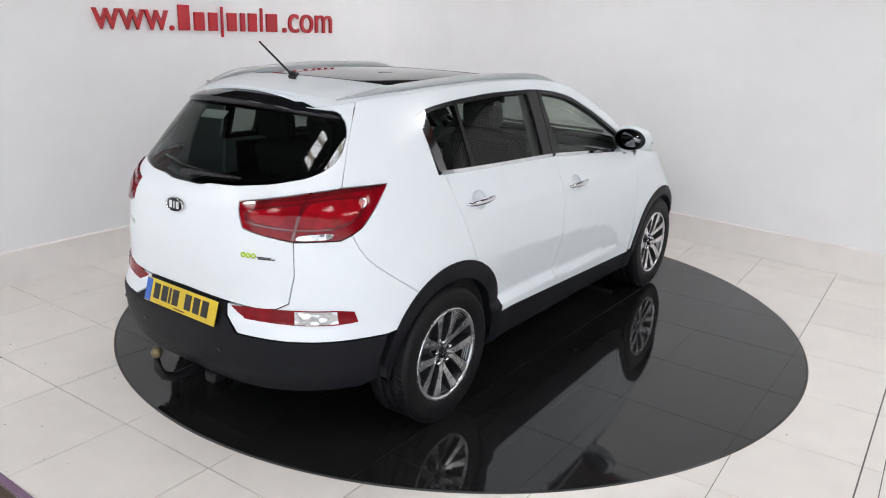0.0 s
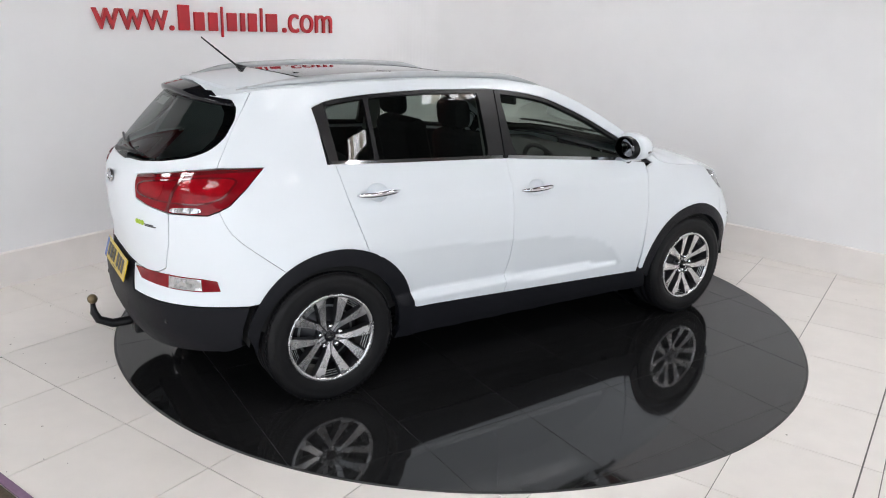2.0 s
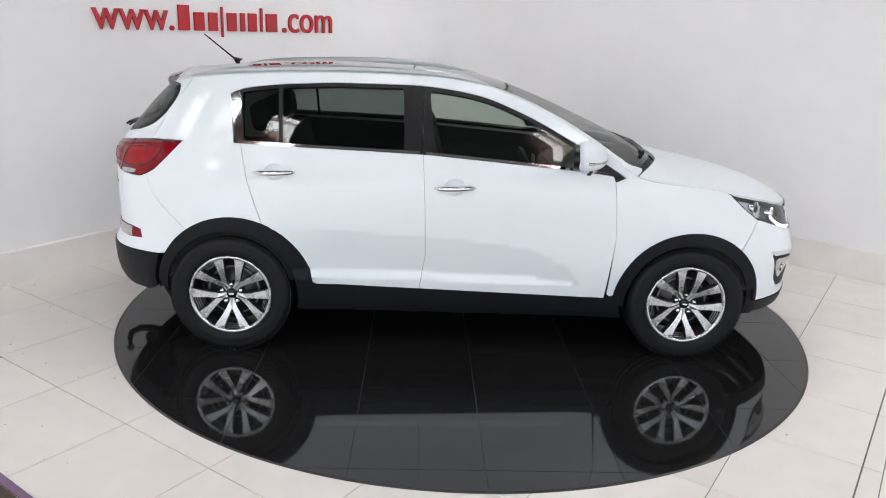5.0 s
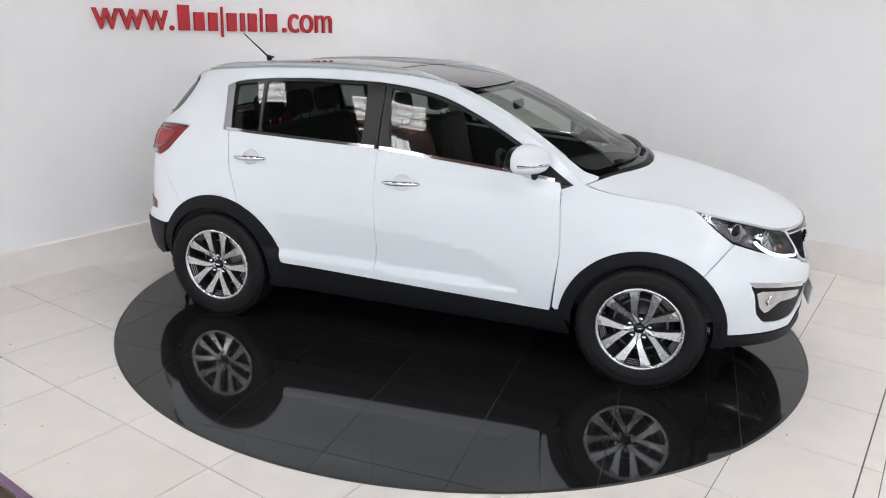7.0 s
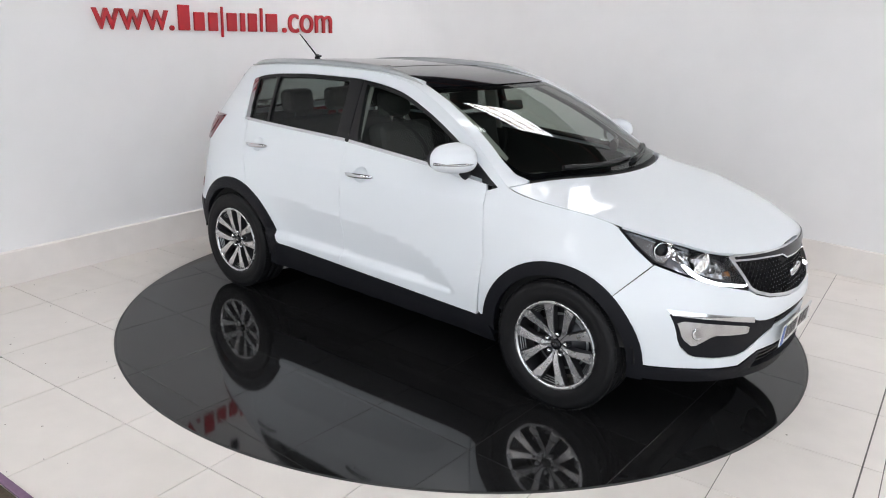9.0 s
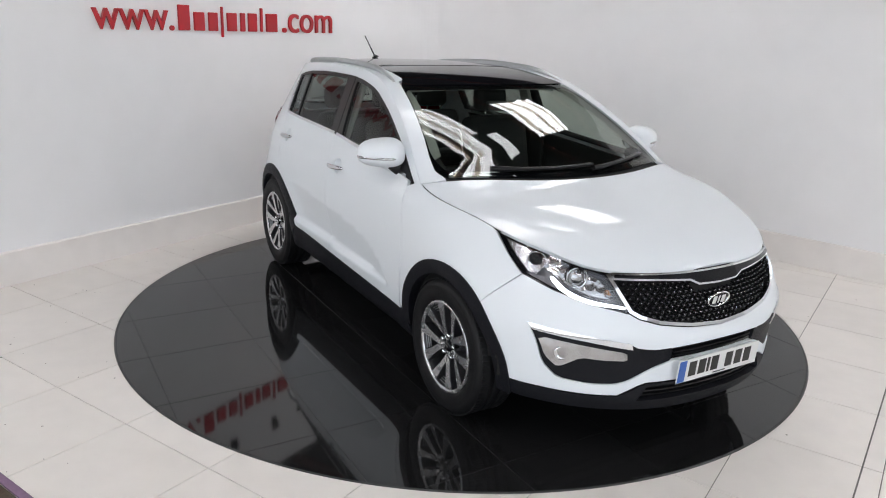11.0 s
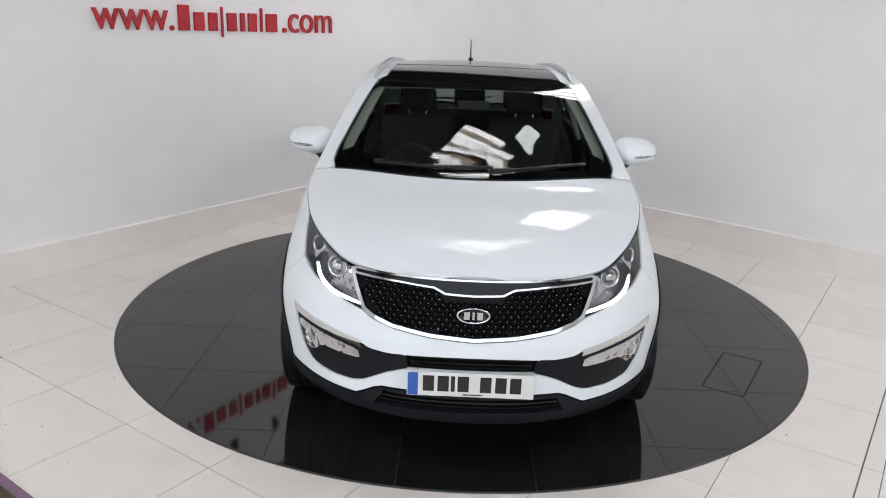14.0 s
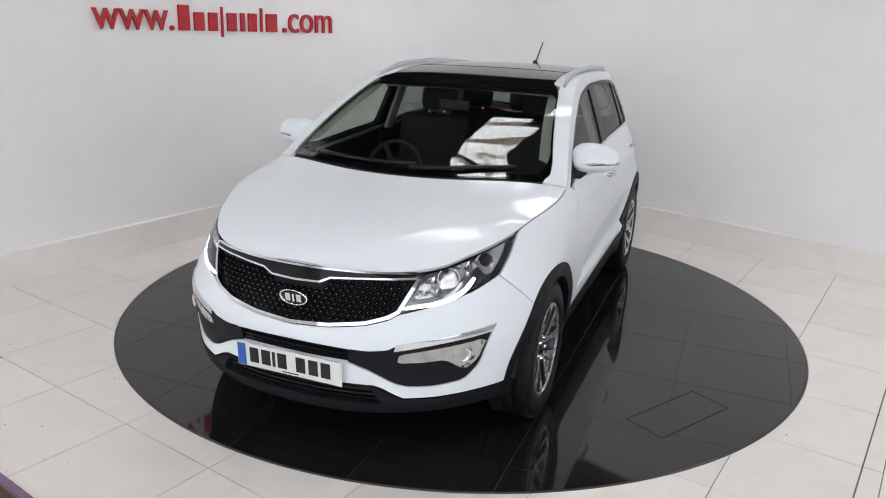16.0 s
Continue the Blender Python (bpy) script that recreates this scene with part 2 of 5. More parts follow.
# ------------------------------------------------------------------ smooth curves
def curve(xs, ys):
    """A smooth monotone-safe curve through a few control values."""
    xs, ys = np.array(xs, float), np.array(ys, float)
    h, d = np.diff(xs), np.diff(ys) / np.diff(xs)
    s = np.zeros(len(xs))
    s[1:-1] = np.where(d[:-1] * d[1:] > 0, 2 * d[:-1] * d[1:] / np.where(d[:-1] + d[1:] == 0, 1, d[:-1] + d[1:]), 0)
    s[0], s[-1] = d[0], d[-1]

    def at(x):
        x = np.clip(np.asarray(x, float), xs[0], xs[-1])
        i = np.clip(np.searchsorted(xs, x, side="right") - 1, 0, len(xs) - 2)
        t = (x - xs[i]) / h[i]
        return (ys[i] * (1 + 2 * t) * (1 - t) ** 2 + s[i] * h[i] * t * (1 - t) ** 2
                + ys[i + 1] * t * t * (3 - 2 * t) + s[i + 1] * h[i] * t * t * (t - 1))
    return at


def ease(a, b, x):
    t = np.clip((np.asarray(x, float) - a) / (b - a), 0, 1)
    return t * t * (3 - 2 * t)


# ------------------------------------------------------------------ the showroom corner
def ground_and_walls():
    la, ra = radians(59.0), radians(139.4)
    lp, rp = Vector((-3.208, -0.15)), Vector((3.397, 0.801))
    ld, rd = Vector((math.cos(la), math.sin(la))), Vector((math.cos(ra), math.sin(ra)))
    corner = lp + ld * 5.093
    r_in = 0.7
    # plan of the two walls with a coved corner
    cov = [corner - ld * r_in, corner - rd * r_in]
    mid = []
    for i in range(25):
        t = i / 24
        p = cov[0] * (1 - t) ** 2 + corner * 2 * t * (1 - t) + cov[1] * t * t
        mid.append(p)
    runs = {"wall_back": [lp - ld * 3.2] + mid + [rp - rd * 3.6]}

    def ribbon(points, z0, z1, out0, out1, bevel):
        bm = bmesh.new()
        rows = []
        for i, p in enumerate(points):
            d = (points[min(i + 1, len(points) - 1)] - points[max(i - 1, 0)]).normalized()
            nrm = Vector((d.y, -d.x))
            rows.append([bm.verts.new((*(p + nrm * o), z)) for o, z in ((out1, z0), (out1, z1 - bevel), (out1 - bevel, z1), (out0, z1), (out0, z0))])
        for a, b in zip(rows, rows[1:]):
            for k in range(5):
                bm.faces.new((a[k], b[k], b[(k + 1) % 5], a[(k + 1) % 5]))
        bm.faces.new(rows[0])
        bm.faces.new(rows[-1])
        bmesh.ops.recalc_face_normals(bm, faces=bm.faces)
        return bm

    for nm, pts in runs.items():
        w = solid(nm, ribbon(pts, 0, 2.78, -0.16, -0.025, 0.012), WALL, "white painted partition wall with a coved corner", "wall", kind="structure")
        cap = part("capping", ribbon(pts, 2.781, 2.805, -0.175, -0.01, 0.006), SATIN, w, "dark capping strip")
        s = solid("baseboard_" + nm[5:], ribbon(pts, 0.001, 0.245, -0.024, 0.0, 0.008), SKIRT, "deep off-white painted skirting board with scuffs", "skirting", kind="structure")

    # hall around and above
    bm = bmesh.new()
    box(26, 0.2, 6, Matrix.Translation((0, 10, 3)), bm=bm)
    solid("wall_far", bm, HALL, "dark warehouse cladding behind the partitions", "wall", kind="structure")
    # unseen near wall, its barred opening made up to hold the fill lamp
    bm = bmesh.new()
    wx, wy, wz, ww, wh = FILL_OPENING
    for cx, cz, sx, sz in ((-(13 + ww / 2) / 2, 2.55, 13 - ww / 2, 5.1), ((13 + ww / 2) / 2, 2.55, 13 - ww / 2, 5.1), (0, (wz - wh / 2) / 2, ww, wz - wh / 2), (0, (wz + wh / 2 + 5.1) / 2, ww, 5.1 - wz - wh / 2)):
        box(sx, 0.2, sz, Matrix.Translation((cx, wy, cz)), bm=bm)
    near = solid("wall_near", bm, PALEHALL, "pale unseen hall wall, added with a wide opening for the fill light", "wall", kind="structure")
    for k in range(6):
        part("fill_opening_bar", box(0.08, 0.1, wh, Matrix.Translation((-ww / 2 + 0.04 + (ww - 0.08) * k / 5, wy, wz)), 0.01), SATIN, near)
    solid("wall_east", box(0.2, 19.0, 5.1, Matrix.Translation((8.6, 0.65, 2.55))), PALEHALL, "pale painted warehouse side wall", "wall", kind="structure")
    solid("wall_west", box(0.2, 19.0, 5.1, Matrix.Translation((-8.6, 0.65, 2.55))), PALEHALL, "pale painted warehouse side wall", "wall", kind="structure")
    # roof with an opening for every rooflight, square to the building's axis
    turn = Matrix.Rotation(BUILDING, 4, "Z")
    local = [(*(turn.inverted() @ Vector((x, y, 0)))[:2], w, h) for x, y, w, h in ROOFLIGHTS]
    bm = bmesh.new()
    xs = sorted({-17.0, 17.0, *[a for x, y, w, h in local for a in (x - w / 2, x + w / 2)]})
    ys = sorted({-17.0, 17.0, *[a for x, y, w, h in local for a in (y - h / 2, y + h / 2)]})
    for x0, x1 in zip(xs, xs[1:]):
        for y0, y1 in zip(ys, ys[1:]):
            cx, cy = (x0 + x1) / 2, (y0 + y1) / 2
            if any(abs(cx - x) < w / 2 and abs(cy - y) < h / 2 for x, y, w, h in local):
                continue
            box(x1 - x0, y1 - y0, 0.08, turn @ Matrix.Translation((cx, cy, ROOF_Z + 0.08)), bm=bm)
    solid("ceiling", bm, ROOFMAT, "dark corrugated warehouse roof with rooflights", "roof", kind="structure")
    for i, (x, y, w, h) in enumerate(ROOFLIGHTS):
        win = tagged(new("window_%d" % (i + 1)), "weathered cream corrugated rooflight with brown laps, in a set filled out for brightness", "rooflight", "rooflights", "structure")
        win.matrix_world = Matrix.Translation((x, y, ROOF_Z + 0.06)) @ turn
        bm = bmesh.new()
        n = int(h / 0.02)
        rows = [[bm.verts.new((sx * w / 2, -h / 2 + h * k / n, 0.004 * math.cos(k * 0.9))) for sx in (-1, 1)] for k in range(n + 1)]
        for a, b in zip(rows, rows[1:]):
            bm.faces.new((a[0], a[1], b[1], b[0])).smooth = True
        part("pane", bm, DAYLIGHT, win)
        nb = max(2, round(h / 0.42))
        for k in range(nb):
            part("lapped_sheet", box(w, 0.11, 0.012, Matrix.Translation((0, -h / 2 + h * (k + 0.5) / nb, -0.022)), 0.004), LAPPED, win)
    # steel purlins under the roof
    for k in range(-3, 4):
        bm = box(16.0, 0.07, 0.16, turn @ Matrix.Translation((0, 2.6 * k + 0.75, ROOF_Z - 0.045)), 0.008)
        solid("trim_purlin_%d" % (k + 4), bm, PURLIN, "red oxide steel purlin under the roof", "purlin", kind="structure")


def floodlight():
    """Black box floodlight on an arm under the roof."""
    lamp = thing("floodlight", "black box floodlight with a lit white face", "floodlight")
    lamp.matrix_world = Matrix.Translation((1.03, 1.47, ROOF_Z - 0.42)) @ Matrix.Rotation(BUILDING, 4, "Z")
    part("housing", box(0.50, 0.72, 0.14, Matrix.Translation((0, -0.16, 0.07)), 0.02), SATIN, lamp)
    part("lit_face", box(0.40, 0.36, 0.006, Matrix.Translation((0, 0.0, -0.004)), 0.002), TUBELIGHT, lamp)
    part("mounting_arm", tube([(0, 0, 0.13), (0, 0.02, 0.30), (0, 0.02, 0.44)], 0.018, 8), SATIN, lamp)


SIGN_U, SIGN_P = Vector((math.cos(radians(59)), math.sin(radians(59)), 0)), Vector((-3.208, -0.15, 0))


def wall_sign():
    """Raised red letters along the wall; the middle word stands as plain bars."""
    base = thing("wall_sign", "raised red acrylic web address lettering on the white wall", "sign")
    nrm = Vector((SIGN_U.y, -SIGN_U.x, 0))
    m = Matrix((SIGN_U, Vector((0, 0, 1)), nrm)).transposed().to_4x4()
    m.translation = SIGN_P + SIGN_U * 0.9 - nrm * 0.025 + Vector((0, 0, 1.755))
    base.matrix_world = m

    def word(text, x0, x1, h):
        ob = letters(text, 0.2, 0.022, SIGNRED, Matrix(), base)
        xs = [v.co.x for v in ob.data.vertices]
        ys = [v.co.y for v in ob.data.vertices if v.co.y > 0]
        k, kh = (x1 - x0) / (max(xs) - min(xs)), h / max(ys)
        lo = min(xs)
        for v in ob.data.vertices:
            v.co.x, v.co.y, v.co.z = x0 + (v.co.x - lo) * k, v.co.y * kh, v.co.z + 0.015
        return ob
    word("www.", 0.0, 0.70, 0.150)
    word(".com", 1.915, 2.60, 0.168)
    # bars: (left, right, bottom, top)
    for a, b, z0, z1 in ((0.735, 0.875, 0, 0.2), (0.89, 1.025, 0, 0.148), (1.04, 1.165, 0, 0.15), (1.175, 1.225, -0.05, 0.2), (1.24, 1.375, 0, 0.153),
                         (1.39, 1.47, 0, 0.156), (1.48, 1.61, 0, 0.157), (1.625, 1.68, 0, 0.205), (1.695, 1.86, 0, 0.16)):
        bar = part("bar", box(b - a - 0.03, z1 - z0, 0.022, Matrix.Translation(((a + b) / 2, (z0 + z1) / 2, 0.012)), 0.006), SIGNRED, base)


def wall_brackets():
    """Small dark fixings on the wall over the sign."""
    nrm = Vector((SIGN_U.y, -SIGN_U.x, 0))
    m = Matrix((SIGN_U, Vector((0, 0, 1)), nrm)).transposed().to_4x4()
    for along, z, w, h in ((1.80, 2.22, 0.05, 0.10), (2.0, 2.24, 0.09, 0.12), (2.55, 2.25, 0.06, 0.15), (2.92, 2.22, 0.06, 0.10), (4.42, 2.16, 0.28, 0.06)):
        m.translation = SIGN_P + SIGN_U * along - nrm * 0.026 + Vector((0, 0, z))
        ob = thing("wall_bracket", "small dark metal bracket fixed high on the white wall", "bracket", "wall brackets")
        ob.matrix_world = m.copy()
        part("back_plate", box(w, h, 0.008, Matrix.Translation((0, 0, 0.005)), 0.002), SATIN, ob)
        part("arm", box(w * 0.5, h * 0.5, 0.05, Matrix.Translation((0, 0, 0.034)), 0.006), SATIN, ob)


TU, TV = Vector((math.cos(radians(57.5)), math.sin(radians(57.5)))), Vector((math.sin(radians(57.5)), -math.cos(radians(57.5))))
DISC_R = 2.236


def clip_circle(poly, radius):
    """Keep the part of a convex cell outside a circle, by sampling the arc where it cuts the cell."""
    out, n = [], len(poly)
    hits = []
    for i in range(n):
        a, b = poly[i], poly[(i + 1) % n]
        if a.length >= radius:
            out.append(a)
        d = b - a
        A, B, C = d.dot(d), 2 * a.dot(d), a.dot(a) - radius * radius
        q = B * B - 4 * A * C
        if q > 0:
            for t in ((-B - math.sqrt(q)) / (2 * A), (-B + math.sqrt(q)) / (2 * A)):
                if 0 < t < 1:
                    p = a + d * t
                    out.append(p)
                    hits.append(len(out) - 1)
    if not hits:
        return out if len(out) == n else []
    res, m = [], len(out)
    for i, p in enumerate(out):
        res.append(p)
        if i in hits and (i + 1) % m in hits:
            q = out[(i + 1) % m]
            mid = (p + q) / 2
            inside = mid.length < radius - 1e-6
            on_edge = any(abs((poly[(k + 1) % n] - poly[k]).normalized().cross(mid - poly[k])) < 1e-6 for k in range(n))
            if inside and not on_edge:
                a0, a1 = math.atan2(p.y, p.x), math.atan2(q.y, q.x)
                da = (a1 - a0 + math.pi) % (2 * math.pi) - math.pi
                for s in range(1, 10):
                    res.append(Vector((math.cos(a0 + da * s / 10), math.sin(a0 + da * s / 10))) * radius)
    return res


def floor_tiles():
    bm = bmesh.new()
    bmesh.ops.create_grid(bm, x_segments=1, y_segments=1, size=14, matrix=Matrix.Translation((0, -1, -0.004)))
    base = solid("floor", bm, GROUT, "cream porcelain showroom floor with thin grey joints", "floor", kind="structure")
    g = 0.0022
    rest = bmesh.new()
    for i in range(-16, 16):
        for j in range(-16, 16):
            u0, v0 = 0.02 + 0.6 * i, 0.2716 + 0.6 * j
            c = TU * (u0 + 0.3) + TV * (v0 + 0.3)
            if c.length > 9.0 or c.y > 5.5 or c.y < -8.7 or abs(c.x) > 8.4:
                continue
            quad = [TU * (u0 + a) + TV * (v0 + b) for a, b in ((g, g), (g, 0.6 - g), (0.6 - g, 0.6 - g), (0.6 - g, g))]
            poly = clip_circle(quad, DISC_R + 0.004)
            if len(poly) < 3:
                continue
            near = c.length < 3.9
            b = bmesh.new() if near else rest
            top = [b.verts.new((p.x, p.y, 0.0)) for p in poly]
            f = b.faces.new(top)
            if f.normal.z < 0 or sum((poly[k].cross(poly[(k + 1) % len(poly)])) for k in range(len(poly))) < 0:
                f.normal_flip()
            low = [b.verts.new((p.x, p.y, -0.004)) for p in poly]
            for k in range(len(poly)):
                b.faces.new((top[k], top[(k + 1) % len(poly)], low[(k + 1) % len(poly)], low[k]))
            if near:
                bmesh.ops.recalc_face_normals(b, faces=b.faces)
                if f.normal.z < 0:
                    bmesh.ops.reverse_faces(b, faces=b.faces)
                part("tile", b, FLOORTILE, base)
    bmesh.ops.recalc_face_normals(rest, faces=rest.faces)
    tagged(part("tile_field", rest, FLOORTILE, base), kind="stuff")
    # movement joint strip and worn edging by the camera
    a, d = Vector((1.712, -2.121)), (Vector((2.404, -1.073)) - Vector((1.712, -2.121))).normalized()
    m = Matrix.Translation((*(a + d * 0.6), 0.001)) @ Matrix.Rotation(math.atan2(d.y, d.x), 4, "Z")
    solid("trim_joint", box(3.6, 0.007, 0.004, m), GROUT, "grey movement joint strip in the floor", "trim", kind="structure")
    a, d = Vector((-1.893, -2.268)), (Vector((-1.668, -2.419)) - Vector((-1.893, -2.268))).normalized()
    nrm = Vector((-d.y, d.x))
    m = Matrix.Translation((*(a + d * 0.2 - nrm * 0.018), 0.006)) @ Matrix.Rotation(math.atan2(d.y, d.x), 4, "Z")
    solid("trim_edging", box(1.6, 0.035, 0.012, m, 0.004), PURPLE, "worn purple edging strip on the floor", "trim", kind="structure")
    m = Matrix.Translation((*(a + d * 0.2 - nrm * 0.34), 0.004)) @ Matrix.Rotation(math.atan2(d.y, d.x), 4, "Z")
    solid("floor_mat", box(1.6, 0.6, 0.008, m, 0.003), CARPET, "worn brown mat beside the purple edging", "mat")


def floor_debris():
    """Grit and scuffs on the pale tiles."""
    rng = random.Random(7)
    bm = bmesh.new()
    for _ in range(70):
        a = rng.uniform(radians(150), radians(235)) if rng.random() < 0.75 else rng.uniform(radians(-60), radians(20))
        r = DISC_R + 0.05 + rng.random() ** 1.5 * 1.0
        n, size = rng.randint(4, 7), rng.uniform(0.0015, 0.006)
        m = Matrix.Translation((r * math.cos(a), r * math.sin(a), 0.0)) @ Matrix.Rotation(rng.uniform(0, 6), 4, "Z")
        ring = [m @ Vector((size * rng.uniform(0.6, 1.6) * math.cos(2 * math.pi * k / n), size * rng.uniform(0.5, 1.0) * math.sin(2 * math.pi * k / n), 0.0003)) for k in range(n)]
        vs = [bm.verts.new(p) for p in ring]
        tip = bm.verts.new(m @ Vector((0, 0, size * 0.5)))
        for k in range(n):
            bm.faces.new((vs[k], vs[(k + 1) % n], tip))
    solid("floor_grit", bm, material("dark_grit", (0.16, 0.14, 0.12), 0.9), "scattered dark grit on the cream tiles", "grit", kind="stuff")


def turntable():
    """Black polished disc of 0.6 m slabs, which turns with the car."""
    tt = thing("turntable", "black polished tiled turntable disc set flush in the floor", "turntable")
    part("base", lathe([(0.001, 0.0005), (DISC_R - 0.002, 0.0005), (DISC_R, -0.003), (DISC_R, -0.05)], 160, "Z"), DISCJOINT, tt)
    g, r = 0.0016, DISC_R - 0.010
    rot, off = Matrix.Rotation(radians(DISC_TURN), 2), Vector(DISC_OFF)
    for i in range(-6, 6):
        for j in range(-6, 6):
            quad = [Vector((0.6 * i + a, 0.6 * j + b)) + off for a, b in ((g, g), (0.6 - g, g), (0.6 - g, 0.6 - g), (g, 0.6 - g))]
            quad = [rot @ q for q in quad]
            dense = []
            for k in range(4):
                for s in range(24):
                    dense.append(quad[k].lerp(quad[(k + 1) % 4], s / 24))
            if not any(p.length < r for p in dense):
                continue
            poly = []
            for k in range(96):
                p, q = dense[k], dense[(k + 1) % 96]
                if p.length <= r:
                    poly.append(p)
                if (p.length < r) != (q.length < r):
                    lo, hi = (p, q) if p.length < r else (q, p)
                    for _ in range(20):
                        m = (lo + hi) / 2
                        lo, hi = (m, hi) if m.length < r else (lo, m)
                    poly.append(lo.copy())
            keep = []
            for k, p in enumerate(poly):
                a, b = poly[k - 1], poly[(k + 1) % len(poly)]
                if (p - a).length < 1e-5:
                    continue
                if abs((p - a).cross(b - p)) > 1e-7 or p.length > r - 1e-3:
                    keep.append(p)
                elif (p - a).length > 0 and abs(p.length - r) < 1e-3:
                    keep.append(p)
            out = []
            for k, p in enumerate(keep):
                out.append(p)
                q = keep[(k + 1) % len(keep)]
                if p.length > r - 1e-3 and q.length > r - 1e-3 and (q - p).length > 0.03:
                    a0, a1 = math.atan2(p.y, p.x), math.atan2(q.y, q.x)
                    da = (a1 - a0 + math.pi) % (2 * math.pi) - math.pi
                    for s in range(1, 16):
                        out.append(Vector((math.cos(a0 + da * s / 16), math.sin(a0 + da * s / 16))) * r)
            if len(out) < 3:
                continue
            b = bmesh.new()
            top = [b.verts.new((p.x, p.y, 0.002)) for p in out]
            b.faces.new(top)
            low = [b.verts.new((p.x, p.y, 0.0)) for p in out]
            for k in range(len(out)):
                b.faces.new((top[k], low[k], low[(k + 1) % len(out)], top[(k + 1) % len(out)]))
            bmesh.ops.recalc_face_normals(b, faces=b.faces)
            b.faces.ensure_lookup_table()
            if b.faces[0].normal.z < 0:
                bmesh.ops.reverse_faces(b, faces=b.faces)
            part("slab", b, DISC, tt)
    return tt


DISC_TURN, DISC_OFF = 0.0, (0.015, -0.273)


# ------------------------------------------------------------------ the car's body surface
# car space: x forward from mid wheelbase, y to its left, z up
half_low = curve((0.18, 0.26, 0.40, 0.58, 0.80, 0.98, 1.06, 1.20, 1.40, 1.56, 1.66), (0.80, 0.865, 0.895, 0.915, 0.918, 0.906, 0.878, 0.824, 0.748, 0.68, 0.62))
front_x = curve((0.18, 0.26, 0.34, 0.45, 0.58, 0.70, 0.80, 0.90, 1.0), (2.08, 2.165, 2.19, 2.19, 2.205, 2.175, 2.15, 2.115, 2.06))
rear_x = curve((0.20, 0.30, 0.42, 0.55, 0.64, 0.70, 0.85, 1.0, 1.08, 1.14, 1.26, 1.38, 1.50, 1.60), (-2.0, -2.10, -2.155, -2.16, -2.118, -2.115, -2.132, -2.138, -2.13, -2.10, -2.005, -1.90, -1.785, -1.70))
edge_z = curve((-1.95, -1.7, -1.4, -1.0, -0.6, -0.2, 0.1, 0.3, 0.5, 0.7, 0.88, 0.97, 1.07, 1.42, 1.54, 1.8, 1.954, 2.06, 2.13),
               (1.40, 1.50, 1.548, 1.578, 1.590, 1.583, 1.545, 1.478, 1.385, 1.270, 1.145, 1.085, 1.060, 1.016, 0.988, 0.930, 0.890, 0.880, 0.880))
mid_z = curve((-1.95, -1.8, -1.6, -1.45, -1.2, -0.8, -0.4, 0.0, 0.25, 0.5, 0.75, 1.0, 1.22, 1.30, 1.6, 1.9, 2.05, 2.13),
              (1.44, 1.525, 1.565, 1.582, 1.602, 1.615, 1.607, 1.572, 1.528, 1.445, 1.343, 1.232, 1.125, 1.100, 1.050, 0.985, 0.93, 0.885))
WHEEL_X, WHEEL_Z, TYRE_R = 1.32, 0.343, 0.343


def ends(z):
    k = ease(0.6, 1.05, z)
    return 1.36 - 0.56 * k, -1.20 + 0.50 * k


scoop_top = curve((-1.2, -0.215, 0.1, 0.38, 0.53, 0.62, 0.68, 0.71), (0.765, 0.722, 0.698, 0.658, 0.600, 0.530, 0.466, 0.44))


def relief(x, z):
    """Flared arches and the scoop along the lower doors."""
    out = 0 * x
    for wx in (WHEEL_X, -WHEEL_X):
        r = np.hypot(x - wx, z - WHEEL_Z)
        out = out + 0.014 * np.exp(-((r - 0.43) / 0.10) ** 2)
    fall = 0.20 * ease(-1.12, -0.72, x) * np.clip(scoop_top(x) - z, 0, None)
    ledge = 1.05 * np.clip(z - (0.462 - 0.016 * (x + 0.215)), 0, None)
    return out - np.minimum(fall, ledge)


def half(x, z):
    """Half width at a length and height."""
    x, z = np.asarray(x, float), np.asarray(z, float)
    xf, xr = ends(z)
    rf = np.clip((x - xf) / (front_x(z) - xf), 0, 1)
    rr = np.clip((x - xr) / (rear_x(z) - xr), 0, 1)
    return (half_low(z) + relief(x, z)) * (1 - rf ** 2.3) ** (1 / 2.3) * (1 - rr ** 3.0) ** (1 / 3.0)


def wrap(u, z):
    """Body skin: u 0 nose, 1-2 side, 3 tail; negative or past 3 is the car's left."""
    u, z = np.asarray(u, float), np.asarray(z, float)
    left = (u < 0) | (u > 3)
    a = np.where(u < 0, -u, np.where(u > 3, 6 - u, u))
    xf, xr = ends(z)
    fx, rx = front_x(z), rear_x(z)
    p = np.clip(a, 0, 1) * math.pi / 2
    c, s = np.cos(p), np.sin(p)
    r = (np.abs(c) ** 2.3 + np.abs(s) ** 2.3) ** (-1 / 2.3)
    X1, Y1 = xf + (fx - xf) * r * c, r * s
    X2 = xf + (xr - xf) * np.clip(a - 1, 0, 1)
    q = np.clip(3 - a, 0, 1) * math.pi / 2
    c, s = np.cos(q), np.sin(q)
    r = (np.abs(c) ** 3 + np.abs(s) ** 3) ** (-1 / 3.0)
    X3, Y3 = xr + (rx - xr) * r * c, r * s
    X = np.where(a < 1, X1, np.where(a > 2, X3, X2))
    Y = np.where(a < 1, Y1, np.where(a > 2, Y3, 1.0)) * (half_low(z) + relief(X, z))
    return np.stack([X, np.where(left, Y, -Y), z + 0 * X], -1)


